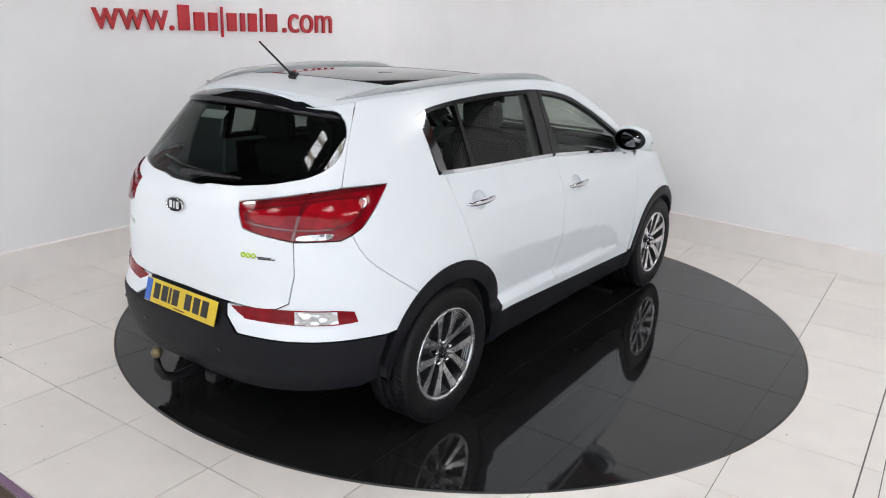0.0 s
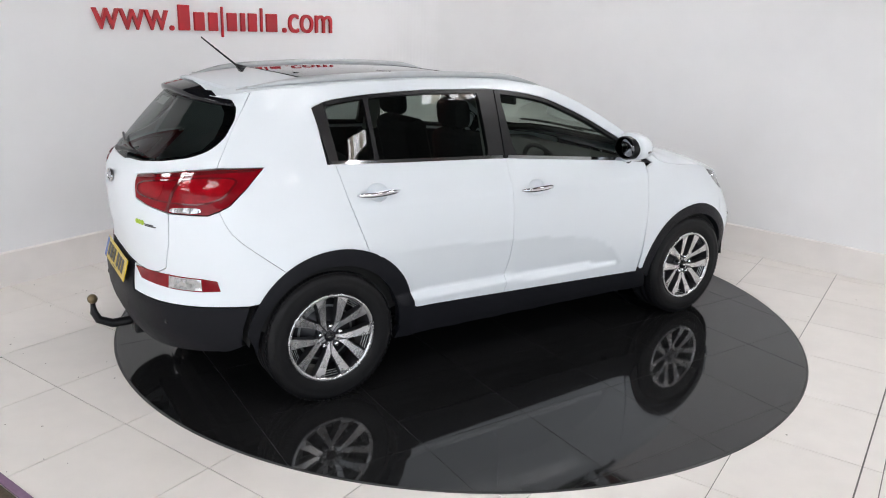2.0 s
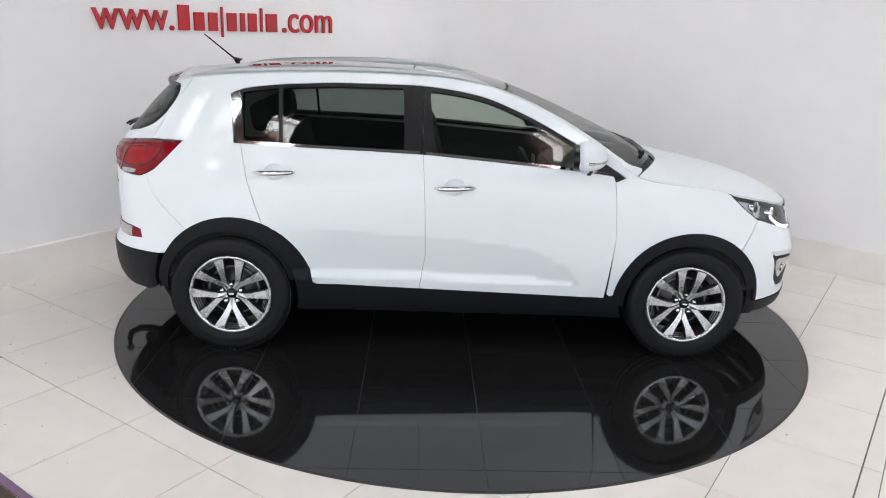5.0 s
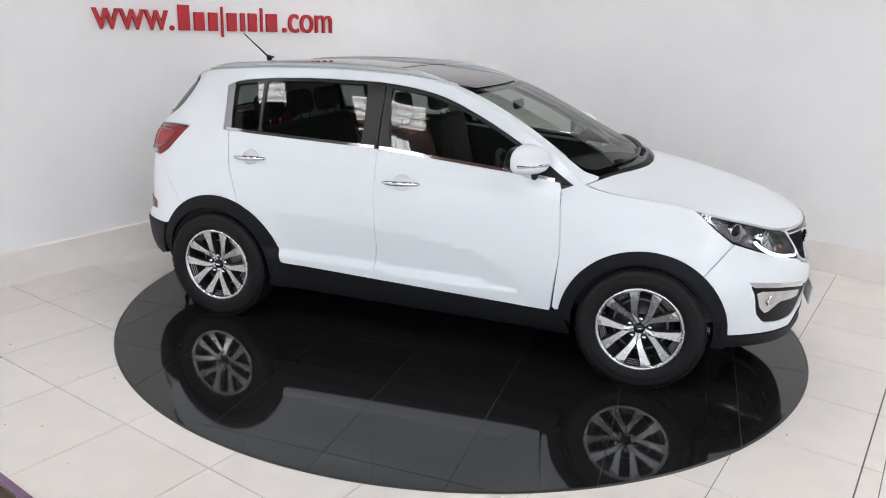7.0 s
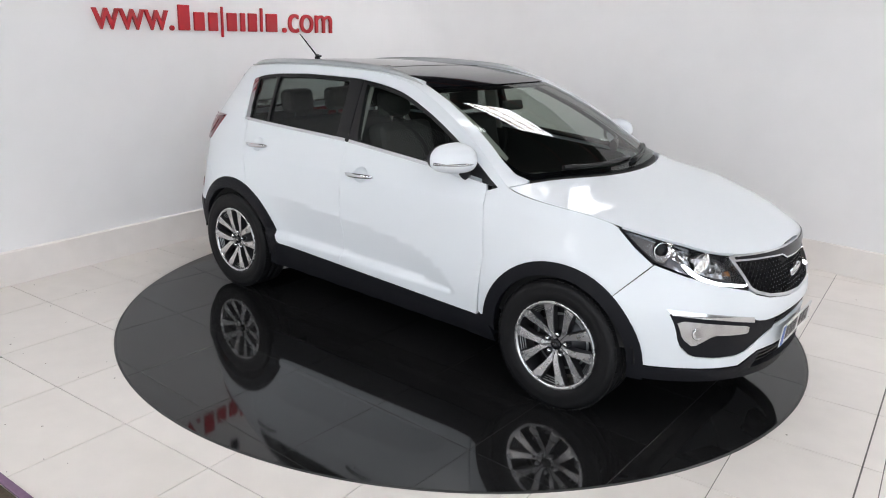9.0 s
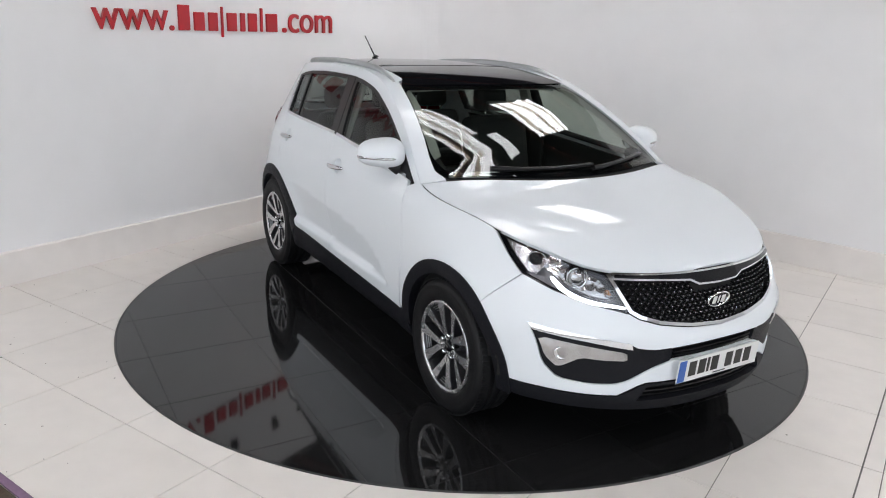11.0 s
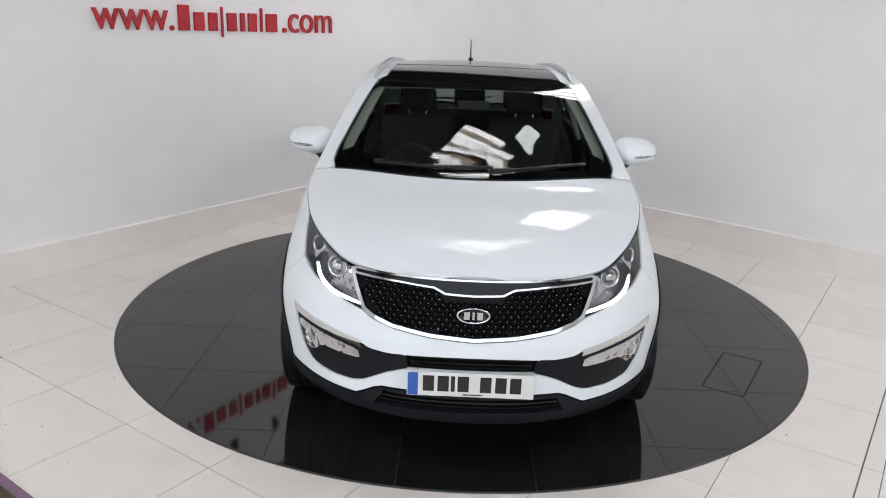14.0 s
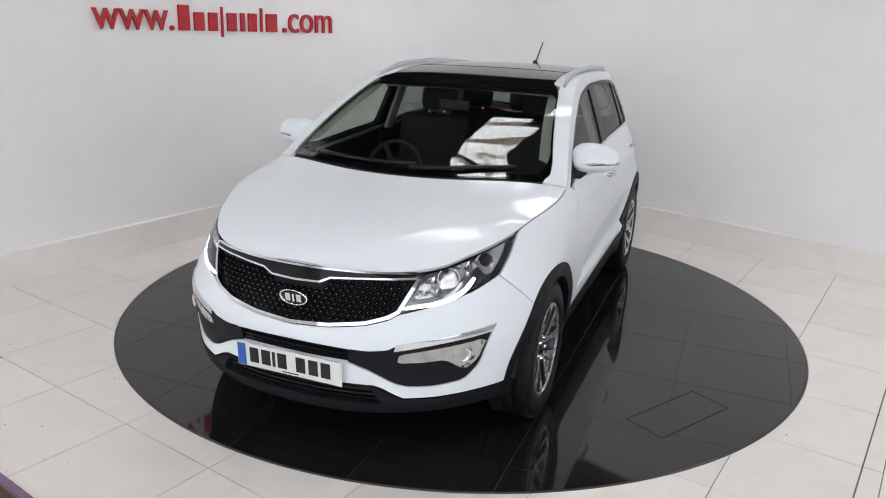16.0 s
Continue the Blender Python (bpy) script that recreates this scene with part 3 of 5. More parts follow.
def top(x, v):
    """Bonnet, screen and roof: v -1..1 across from edge to edge."""
    x, v = np.asarray(x, float), np.asarray(v, float)
    ze, zc = edge_z(x), mid_z(x)
    zc = np.maximum(zc, ze + 0.002)
    return np.stack([x, v * half(x, ze), ze + (zc - ze) * (1 - np.abs(v) ** 2.4)], -1)


def S(x, z):
    """A point on the right side, by length and height."""
    xf, xr = ends(z)
    if x > xf:
        r = (x - xf) / (front_x(z) - xf)
        r = min(float(r), 0.99999)
        return (math.atan2((1 - r ** 2.3) ** (1 / 2.3), r) / (math.pi / 2), z)
    if x < xr:
        r = min(float((x - xr) / (rear_x(z) - xr)), 0.99999)
        return (3 - math.atan2((1 - r ** 3) ** (1 / 3), r) / (math.pi / 2), z)
    return (1 + float((x - xf) / (xr - xf)), z)


def F(y, z):
    """A point on the front, right half, by distance from the middle and height."""
    s = min(y / float(half_low(z)), 0.99999)
    return (math.atan2(s, (1 - abs(s) ** 2.3) ** (1 / 2.3)) / (math.pi / 2), z)


def R(y, z):
    s = min(y / float(half_low(z)), 0.99999)
    return (3 - math.atan2(s, (1 - abs(s) ** 3) ** (1 / 3)) / (math.pi / 2), z)


def mix(pts, fine=0.04):
    """Outline from ("s", length, height), ("f" or "r", distance from the middle, height) points."""
    ways, out = {"s": S, "f": F, "r": R}, []
    for i, p in enumerate(pts):
        q = pts[(i + 1) % len(pts)]
        n = max(1, int(math.hypot(q[1] - p[1], q[2] - p[2]) / fine)) if p[0] == q[0] else 1
        out += [ways[p[0]](p[1] + (q[1] - p[1]) * k / n, p[2] + (q[2] - p[2]) * k / n) for k in range(n)]
    return out


def across_rear(pts):
    """A right-half outline that begins and ends at the middle, closed with its mirror image."""
    r = mix(pts)[:]
    end = [i for i, p in enumerate(r) if abs(p[1] - pts[-1][2]) < 1e-9][-1]
    r = r[:end + 1]
    return r + [(6 - u, z) for u, z in r[::-1] if u < 3 - 1e-6]


def across_front(pts):
    r = mix(pts)[:]
    end = [i for i, p in enumerate(r) if abs(p[1] - pts[-1][2]) < 1e-9][-1]
    r = r[:end + 1]
    return r + [(-u, z) for u, z in r[::-1] if u > 1e-6]


REAR_ARCH = (-1.29, 0.36, 0.443)


def flip(poly):
    """The same outline on the car's left."""
    return [(-u, z) for u, z in poly][::-1]


def flip_rear(poly):
    return [(6 - u, z) for u, z in poly][::-1]


def round_off(poly, times=2, keep=0.22):
    """Cut corners to round an outline."""
    for _ in range(times):
        out = []
        for i, p in enumerate(poly):
            q = poly[(i + 1) % len(poly)]
            out += [tuple(np.array(p) * (1 - keep) + np.array(q) * keep), tuple(np.array(p) * keep + np.array(q) * (1 - keep))]
        poly = out
    return poly


def dense(poly, step, ku):
    out = []
    for i, p in enumerate(poly):
        q = poly[(i + 1) % len(poly)]
        d = math.hypot((q[0] - p[0]) * ku, q[1] - p[1])
        n = max(1, int(d / step))
        out += [(p[0] + (q[0] - p[0]) * k / n, p[1] + (q[1] - p[1]) * k / n) for k in range(n)]
    return out


def shrink(poly, d, ku):
    """Move an outline inwards by d."""
    P = np.array(poly) * [ku, 1]
    area = np.sum(P[:, 0] * np.roll(P[:, 1], -1) - np.roll(P[:, 0], -1) * P[:, 1])
    e = np.roll(P, -1, 0) - P
    n = np.stack([-e[:, 1], e[:, 0]], 1) / np.maximum(np.hypot(*e.T), 1e-9)[:, None] * (1 if area > 0 else -1)
    m = n + np.roll(n, 1, 0)
    m /= np.maximum((m * m).sum(1) / 2, 0.35)[:, None]
    return [tuple(p) for p in (P + m * d) / [ku, 1]]


def inside(poly, pts):
    P, res = np.array(poly), np.zeros(len(pts), bool)
    x, y = pts[:, 0], pts[:, 1]
    for (x0, y0), (x1, y1) in zip(P, np.roll(P, -1, 0)):
        if y0 != y1:
            res ^= ((y0 > y) != (y1 > y)) & (x < (x1 - x0) * (y - y0) / (y1 - y0) + x0)
    return res


def skin(name, surf, outline, mat, parent, holes=(), off=0.0, depth=0.018, step=0.045, gap=0.0008, ku=1.5, label="", back=False, lip=0.0):
    """A panel cut from a body surface: outline and holes in its (u, z), set off from it, with returned edges."""
    outer = dense(shrink(outline, gap, ku), step * 0.6, ku)
    hl = [dense(shrink(h, -gap, ku), step * 0.6, ku) for h in holes]
    rings = [outer] + hl
    pts, edges = [], []
    for ring in rings:
        b = len(pts)
        pts += ring
        edges += [(b + i, b + (i + 1) % len(ring)) for i in range(len(ring))]
    O = np.array(outer)
    us = np.arange(O[:, 0].min(), O[:, 0].max(), step / ku)
    zs = np.arange(O[:, 1].min(), O[:, 1].max(), step)
    grid = np.array([(u + (0.5 * step / ku if j % 2 else 0), z) for j, z in enumerate(zs) for u in us]) if len(us) and len(zs) else np.zeros((0, 2))
    if len(grid):
        ok = inside(outer, grid)
        for h in hl:
            ok &= ~inside(h, grid)
        grid = grid[ok]
        allp = np.array(pts) * [ku, 1]
        if len(grid):
            d = np.min(np.hypot(grid[:, None, 0] * ku - allp[None, :, 0], grid[:, None, 1] - allp[None, :, 1]), 1)
            pts += [tuple(p) for p in grid[d > step * 0.35]]
    res = delaunay_2d_cdt([Vector((p[0] * ku, p[1])) for p in pts], edges, [], 0, 1e-6)
    V = np.array([(v.x / ku, v.y) for v in res[0]])
    T = np.array(res[2])
    cen = V[T].mean(1)
    ok = inside(outer, cen)
    for h in hl:
        ok &= ~inside(h, cen)
    T = T[ok]
    e = 2e-3
    P = surf(V[:, 0], V[:, 1])
    N = np.cross(surf(V[:, 0] + e, V[:, 1]) - surf(V[:, 0] - e, V[:, 1]), surf(V[:, 0], V[:, 1] + e) - surf(V[:, 0], V[:, 1] - e))
    N /= np.maximum(np.linalg.norm(N, axis=1), 1e-12)[:, None]
    if surf is wrap:
        N = -N
    A = P + N * off
    t0 = T[:, 0]
    fn = np.cross(A[T[:, 1]] - A[t0], A[T[:, 2]] - A[t0])
    if (fn * N[t0]).sum() < 0:
        T = T[:, ::-1]
    cnt = {}
    for a, b, c in T.tolist():
        for p, q in ((a, b), (b, c), (c, a)):
            cnt[(p, q)] = 1
    rim = [(p, q) for p, q in cnt if (q, p) not in cnt]
    edge_ids = sorted({i for pq in rim for i in pq})
    pull = np.zeros(len(V))
    if lip:
        pull[edge_ids] = lip
    A = A - N * pull[:, None]
    verts, norms, faces = [*map(tuple, A)], [*map(tuple, N)], [tuple(int(i) for i in f) for f in T]
    n0 = len(verts)
    idx = {i: k for k, i in enumerate(edge_ids)}
    for i in edge_ids:
        verts.append(tuple(A[i]))
    for i in edge_ids:
        verts.append(tuple(A[i] - N[i] * depth))
    k = len(edge_ids)
    out_n = np.zeros((k, 3))
    for p, q in rim:
        a, b = idx[p], idx[q]
        faces.append((n0 + b, n0 + a, n0 + k + a, n0 + k + b))
        d = np.cross(A[q] - A[p], N[p])
        d /= max(np.linalg.norm(d), 1e-9)
        out_n[a] += d
        out_n[b] += d
    out_n /= np.maximum(np.linalg.norm(out_n, axis=1), 1e-9)[:, None]
    norms += [*map(tuple, out_n)] * 2
    if back:
        n1 = len(verts)
        verts += [*map(tuple, A - N * depth)]
        norms += [*map(tuple, -N)]
        faces += [tuple(int(n1 + i) for i in f[::-1]) for f in T]
    me = bpy.data.meshes.new(name)
    me.from_pydata(verts, [], faces)
    me.polygons.foreach_set("use_smooth", [True] * len(me.polygons))
    me.normals_split_custom_set_from_vertices(norms)
    me.update()
    return link_part(name, me, mat, parent, label)


def both(name, surf, outline, mat, parent, rear=False, **kw):
    """The same panel on the right and on the left."""
    f = flip_rear if rear else flip
    hs = kw.pop("holes", ())
    a = skin(name, surf, outline, mat, parent if not isinstance(parent, tuple) else parent[0], holes=hs, **kw)
    b = skin(name, surf, f(outline), mat, parent if not isinstance(parent, tuple) else parent[1], holes=[f(h) for h in hs], **kw)
    return a, b


def arc(cx, cz, r, a0, a1, n=20):
    return [(cx + r * math.cos(radians(a0 + (a1 - a0) * i / n)), cz + r * math.sin(radians(a0 + (a1 - a0) * i / n))) for i in range(n + 1)]


def side_poly(pts, fine=0.04):
    """Length-height points to the surface, edges kept straight in side view."""
    out = []
    for i, p in enumerate(pts):
        q = pts[(i + 1) % len(pts)]
        n = max(1, int(math.hypot(q[0] - p[0], q[1] - p[1]) / fine))
        out += [S(p[0] + (q[0] - p[0]) * k / n, p[1] + (q[1] - p[1]) * k / n) for k in range(n)]
    return out


def belt(x):
    return float(np.interp(x, (-1.29, -0.245, 0.652, 0.90), (1.200, 1.172, 1.106, 1.078)))


ARCH = 0.437
win_top = curve((-1.315, -1.25, -1.10, -0.97, -0.64, -0.33, -0.19, 0.06, 0.32, 0.586, 0.75, 0.90),
                (1.462, 1.489, 1.512, 1.524, 1.538, 1.538, 1.530, 1.494, 1.402, 1.270, 1.175, 1.078))


def window_outline(x0, x1, drop=0.0, rise=0.0, n=16, lean0=0.0, lean1=0.0):
    """Between two lengths: belt below and window line above."""
    lo = [(x0 + (x1 - x0) * i / n, belt(x0 + (x1 - x0) * i / n) + rise) for i in range(n + 1)]
    up = [(x1 + lean1 + (x0 + lean0 - x1 - lean1) * i / n, float(win_top(x1 + lean1 + (x0 + lean0 - x1 - lean1) * i / n)) - drop) for i in range(n + 1)]
    return lo + up


HANDLES = ((-0.058, 1.003), (-1.055, 1.057))


def cup_outline(xc, zc):
    return side_poly([(xc + 0.056 * math.cos(a), zc + 0.002 + 0.043 * math.sin(a)) for a in np.linspace(0, 6.0, 20)], 1.0)


def body_panels(car):
    z_roof = lambda x: float(edge_z(x))
    # fenders
    hood_line = [(x, z_roof(x)) for x in np.linspace(0.93, 1.52, 14)]
    arch_f = arc(WHEEL_X, WHEEL_Z, ARCH, 50, 180 - 4, 24)
    fender = [(0.845, 0.40), (0.866, 0.73), (0.842, 1.055), (0.90, 1.078)] + hood_line + [(1.54, 0.982), (1.636, 0.90), (1.731, 0.832), (1.605, 0.682)] + arch_f
    both("fender", wrap, side_poly(fender), PAINT, car)
    # doors
    sill = lambda x: float(np.interp(x, (-0.83, 0.84), (0.424, 0.371)))
    fd = [(-0.243, sill(-0.243)), (0.832, 0.371), (0.866, 0.73), (0.842, 1.055), (0.83, belt(0.83))] + \
         [(x, belt(x)) for x in np.linspace(0.7, -0.238, 8)] + [(-0.222, 0.907), (-0.212, 0.605)]
    front_doors = both("front_door", wrap, side_poly(fd), PAINT, car, holes=[cup_outline(*HANDLES[0])], step=0.022)
    arch_r = arc(*REAR_ARCH, 10, 68, 12)
    rd = [(-0.243, sill(-0.243)), (-0.212, 0.605), (-0.222, 0.907), (-0.238, belt(-0.238))] + [(x, belt(x)) for x in np.linspace(-0.4, -1.25, 8)] + \
         [(-1.205, 1.0)] + arch_r[::-1] + [(-0.83, sill(-0.83))]
    rear_doors = both("rear_door", wrap, side_poly(rd), PAINT, car, holes=[cup_outline(*HANDLES[1])], step=0.022)
    # rear quarter, roof rail and screen pillar in one pressing
    roof_line = [(x, z_roof(x) - 0.001) for x in np.linspace(0.93, -1.565, 44)]
    win_line = [(x, float(win_top(x))) for x in np.linspace(-1.315, 0.905, 34)]
    quarter = [(-1.205, 1.0), (-1.251, 1.199), (-1.29, 1.2)] + win_line + roof_line + [(-1.625, 1.44), (-1.681, 1.359), (-1.78, 1.192), (-1.584, 1.197), (-1.68, 1.10), (-1.754, 1.03), (-1.803, 1.003), (-1.786, 0.950), (-1.762, 0.903), (-1.722, 0.861), (-1.668, 0.816), (-1.553, 0.725)] + \
              arc(*REAR_ARCH, 125, 68, 16)
    both("quarter_panel", wrap, side_poly(quarter), PAINT, car)
    # wheel-arch and sill cladding
    for wx, a0, a1, nm in ((WHEEL_X, -6, 186, "front"), (-WHEEL_X, -6, 186, "rear")):
        if nm == "front":
            ring = arc(wx, WHEEL_Z, ARCH + 0.004, -9, 176, 30) + arc(wx, WHEEL_Z, 0.372, 184, -10, 30)
        else:
            ring = arc(REAR_ARCH[0], REAR_ARCH[1], REAR_ARCH[2] + 0.004, 8, 172, 30) + arc(wx + 0.01, WHEEL_Z + 0.01, 0.374, 188, -4, 30)
        both("wheel_arch_cladding", wrap, side_poly(ring), CLADDING, car, off=0.011, depth=0.06, gap=0, lip=0.004)
    sillp = [(-0.95, 0.26), (0.95, 0.245)] + [(0.895, 0.40)] + [(0.835, 0.376)] + [(x, sill(x)) for x in np.linspace(0.7, -0.83, 8)] + [(-0.885, 0.44)]
    both("sill_cladding", wrap, side_poly(sillp), CLADDING, car, off=0.008, depth=0.05, gap=0, lip=0.004)
    # underside
    bm = box(3.5, 1.2, 0.2, Matrix.Translation((0, 0, 0.38)), 0.05)
    part("underbody", bm, UNDER, car)
    for sx in (1, -1):
        for sy in (1, -1):
            bm = lathe([(0.30, 0.0), (0.41, 0.0), (0.41, 0.33), (0.05, 0.33)], 32, "Y")
            bmesh.ops.transform(bm, matrix=pose(sx * WHEEL_X, sy * 0.54 if sy > 0 else -0.54 - 0.33, WHEEL_Z + 0.02), verts=bm.verts)
            bmesh.ops.delete(bm, geom=[f for f in bm.faces if f.calc_center_median().z < 0.40], context="FACES")
            part("wheel_well", bm, UNDER, car)
    return front_doors, rear_doors


def side_windows(car, fdoors, rdoors):
    # black surrounds with cut-outs, then the panes
    rear_hole1 = side_poly(round_off(window_outline(-1.232, -1.040, 0.020, 0.018, 6, lean0=-0.02, lean1=-0.01), 1, 0.1))
    rear_hole2 = side_poly(round_off(window_outline(-1.016, -0.345, 0.020, 0.018, 10, lean0=-0.012, lean1=-0.01), 1, 0.1))
    front_hole = side_poly(round_off(window_outline(-0.165, 0.72, 0.024, 0.018, 14, lean0=-0.045, lean1=-0.03), 1, 0.12))
    rear_frame = side_poly(window_outline(-1.28, -0.245, 0.0, 0.0, 18, lean0=-0.03))
    front_frame = side_poly(window_outline(-0.24, 0.885, 0.0, 0.0, 22))
    for k, f in ((0, lambda p: p), (1, flip)):
        rf = skin("window_frame", wrap, f(rear_frame), SATIN, rdoors[k], [f(rear_hole1), f(rear_hole2)], off=-0.004, depth=0.03, gap=0.001, step=0.04)
        skin("quarter_pane", wrap, f(rear_hole1), TINT, rdoors[k], off=-0.010, depth=0.004, gap=-0.006, step=0.06)
        skin("window_pane", wrap, f(rear_hole2), TINT, rdoors[k], off=-0.012, depth=0.004, gap=-0.006, step=0.06)
        skin("window_frame", wrap, f(front_frame), SATIN, fdoors[k], [f(front_hole)], off=-0.004, depth=0.03, gap=0.001, step=0.04)
        skin("window_pane", wrap, f(front_hole), CLEARTINT, fdoors[k], off=-0.012, depth=0.004, gap=-0.006, step=0.06)
        # chrome waist strip and the chrome blade at the rear edge
        for x0, x1, d in ((-1.27, -0.26, rdoors[k]), (-0.225, 0.80, fdoors[k])):
            strip = side_poly([(x, belt(x) + 0.0) for x in np.linspace(x0, x1, 12)] + [(x, belt(x) + 0.016) for x in np.linspace(x1, x0, 12)])
            skin("waist_trim", wrap, f(strip), CHROME, d, off=0.004, depth=0.012, gap=0, step=0.05, label="thin chrome waist trim")
        blade = side_poly([(-1.278, belt(-1.278) + 0.012), (-1.232, belt(-1.232) + 0.014), (-1.262, 1.482), (-1.320, 1.457)])
        skin("chrome_blade", wrap, f(blade), BLADE, rdoors[k], off=0.006, depth=0.014, gap=0, step=0.016, lip=0.005, label="polished chrome window end trim")
        # door linings hide the inside of the skins
        lin = side_poly([(-0.24, 0.42), (0.82, 0.40), (0.85, 1.03)] + [(x, belt(x) - 0.012) for x in np.linspace(0.75, -0.24, 8)])
        skin("door_lining", wrap, f(lin), CABIN, fdoors[k], off=-0.05, depth=0.01, gap=0, step=0.08)
        lin = side_poly([(-1.0, 0.62), (-0.8, 0.42), (-0.25, 0.42)] + [(x, belt(x) - 0.012) for x in np.linspace(-0.25, -1.2, 8)])
        skin("door_lining", wrap, f(lin), CABIN, rdoors[k], off=-0.05, depth=0.01, gap=0, step=0.08)
        # handles with their finger cups
        for (xc, zc), d in zip(HANDLES, (fdoors[k], rdoors[k])):
            sg = -1 if k == 0 else 1
            slope = math.atan2(float(half(xc, zc + 0.04)) - float(half(xc, zc - 0.04)), 0.08)
            m = Matrix.Translation((xc, sg * float(half(xc, zc)), zc + 0.002)) @ Matrix.Rotation(-sg * slope, 4, "X") @ Matrix.Diagonal((1, -sg, 0.77, 1))
            b = lathe([(0.060, 0.003), (0.054, 0.009), (0.042, 0.016), (0.022, 0.021), (0.0005, 0.022)], 28, "Y", m=m)
            part("handle_cup", b, PAINT, d)
            pts, rad = [], []
            for i in range(13):
                t = i / 12
                x = xc - 0.115 + 0.23 * t
                y = float(half(x, zc)) + 0.012 + 0.026 * math.sin(math.pi * t) ** 0.6
                pts.append((x, -y if k == 0 else y, zc - 0.004 * math.cos(math.pi * t)))
                rad.append(0.006 + 0.009 * math.sin(math.pi * t) ** 0.5)
            part("door_handle", tube(pts, rad, 10, 0.7), CHROME, d, "chrome bar door handle")


def lid_and_roof(car):
    """Bonnet, windscreen, roof and glass roof."""
    xs_nose = 2.118
    vs = 0.9925
    hood = [(x, -vs) for x in np.linspace(0.97, 1.9, 16)] + [(x, -vs) for x in np.linspace(1.92, xs_nose, 16)] + [(x, vs) for x in np.linspace(xs_nose, 1.92, 16)] + [(x, vs) for x in np.linspace(1.9, 0.97, 16)]
    back = lambda v: 1.245 - 0.29 * abs(v) ** 2.2
    hood += [(back(v) + 0.012 - 0.004, v) for v in np.linspace(0.93, -0.93, 19)]
    skin("bonnet", top, hood, PAINT, car, ku=1.0, step=0.045, gap=0.001)
    # black strip standing in for the shade in the bonnet's shut gap
    for sv in (-1, 1):
        gap_strip = [(x, sv * 0.9985) for x in np.linspace(0.98, 1.56, 10)] + [(x, sv * 0.988) for x in np.linspace(1.56, 0.98, 10)]
        skin("bonnet_seal", top, gap_strip if sv < 0 else gap_strip[::-1], SATIN, car, ku=1.0, off=-0.0035, depth=0.006, gap=0, step=0.04)
    # cowl and screen
    cowl = [(back(v) + 0.0, v) for v in np.linspace(-0.95, 0.95, 21)] + [(back(v) - 0.085, v) for v in np.linspace(0.95, -0.95, 21)]
    skin("cowl", top, cowl, CABIN, car, ku=1.0, off=-0.024, gap=0, depth=0.02)
    head = lambda v: 0.29 - 0.085 * abs(v) ** 2.0
    vp = lambda x: float(np.interp(x, (0.15, 0.85), (0.865, 0.90)))
    lowx = [(0.93, -0.893), (0.985, -0.868), (1.022, -0.83)] + [(back(v) - 0.03, v) for v in np.linspace(-0.78, 0.78, 21)] + [(1.022, 0.83), (0.985, 0.868), (0.93, 0.893)]
    upx = [(head(v), v) for v in np.linspace(0.86, -0.86, 21)]
    screen = lowx + [(x, vp(x)) for x in np.linspace(0.85, 0.3, 8)] + upx + [(x, -vp(x)) for x in np.linspace(0.3, 0.85, 8)]
    inner = [(0.88, -0.862), (0.94, -0.83)] + [(back(v) - 0.085, v) for v in np.linspace(-0.77, 0.77, 21)] + [(0.94, 0.83), (0.88, 0.862)] + [(x, vp(x) - 0.016) for x in np.linspace(0.80, 0.31, 8)] + \
            [(head(v) + 0.035, v) for v in np.linspace(0.82, -0.82, 21)] + [(x, -vp(x) + 0.016) for x in np.linspace(0.31, 0.80, 8)]
    skin("windscreen", top, screen, SCREEN, car, ku=1.0, off=-0.003, gap=0.002, depth=0.005, step=0.06, label="clear windscreen with black border")
    skin("windscreen_border", top, screen, GLOSSBLACK, car, [inner], ku=1.0, off=-0.012, gap=0.003, depth=0.004, step=0.05)
    # painted pillars and roof sides on the upper surface
    edge = 0.999
    for s in (-1, 1):
        pil = [(x, s * edge) for x in np.linspace(0.96, -1.70, 46)] + [(x, s * 0.80) for x in np.linspace(-1.70, 0.14, 20)] + [(0.17, s * 0.86)] + [(x, s * vp(x)) for x in np.linspace(0.3, 0.85, 8)] + [(0.93, s * 0.893), (0.985, s * 0.868), (1.02, s * 0.865), (1.015, s * 0.90), (0.99, s * 0.95)]
        skin("roof_side", top, pil, PAINT, car, ku=1.0, step=0.05, gap=0.0015)
    glass_roof = [(head(v) - 0.012, v) for v in np.linspace(-0.855, 0.855, 21)] + [(0.1, 0.797), (-1.25, 0.797)] + [(-1.25 - 0.06 * (1 - v * v / 0.64), v) for v in np.linspace(0.79, -0.79, 15)] + [(-1.25, -0.797), (0.1, -0.797)]
    skin("glass_roof", top, glass_roof, GLOSSBLACK, car, ku=1.0, gap=0.003, depth=0.02, step=0.06, label="black panoramic glass roof")
    skin("roof_seam", top, [(-0.30, -0.79), (-0.312, -0.79), (-0.312, 0.79), (-0.30, 0.79)], SATIN, car, ku=1.0, off=0.0015, depth=0.004, gap=0, step=0.05)
    rear = [(-1.262 - 0.06 * (1 - v * v / 0.64), v) for v in np.linspace(-0.797, 0.797, 15)] + [(-1.70, 0.797)] + [(-1.72, v) for v in np.linspace(0.78, -0.78, 11)] + [(-1.70, -0.797)]
    skin("roof_panel", top, rear, PAINT, car, ku=1.0, gap=0.002, step=0.05)
    # inner lining under the roof sides and pillars
    hd = [(0.20, -0.80), (0.20, 0.80), (-1.5, 0.80), (-1.5, -0.80)]
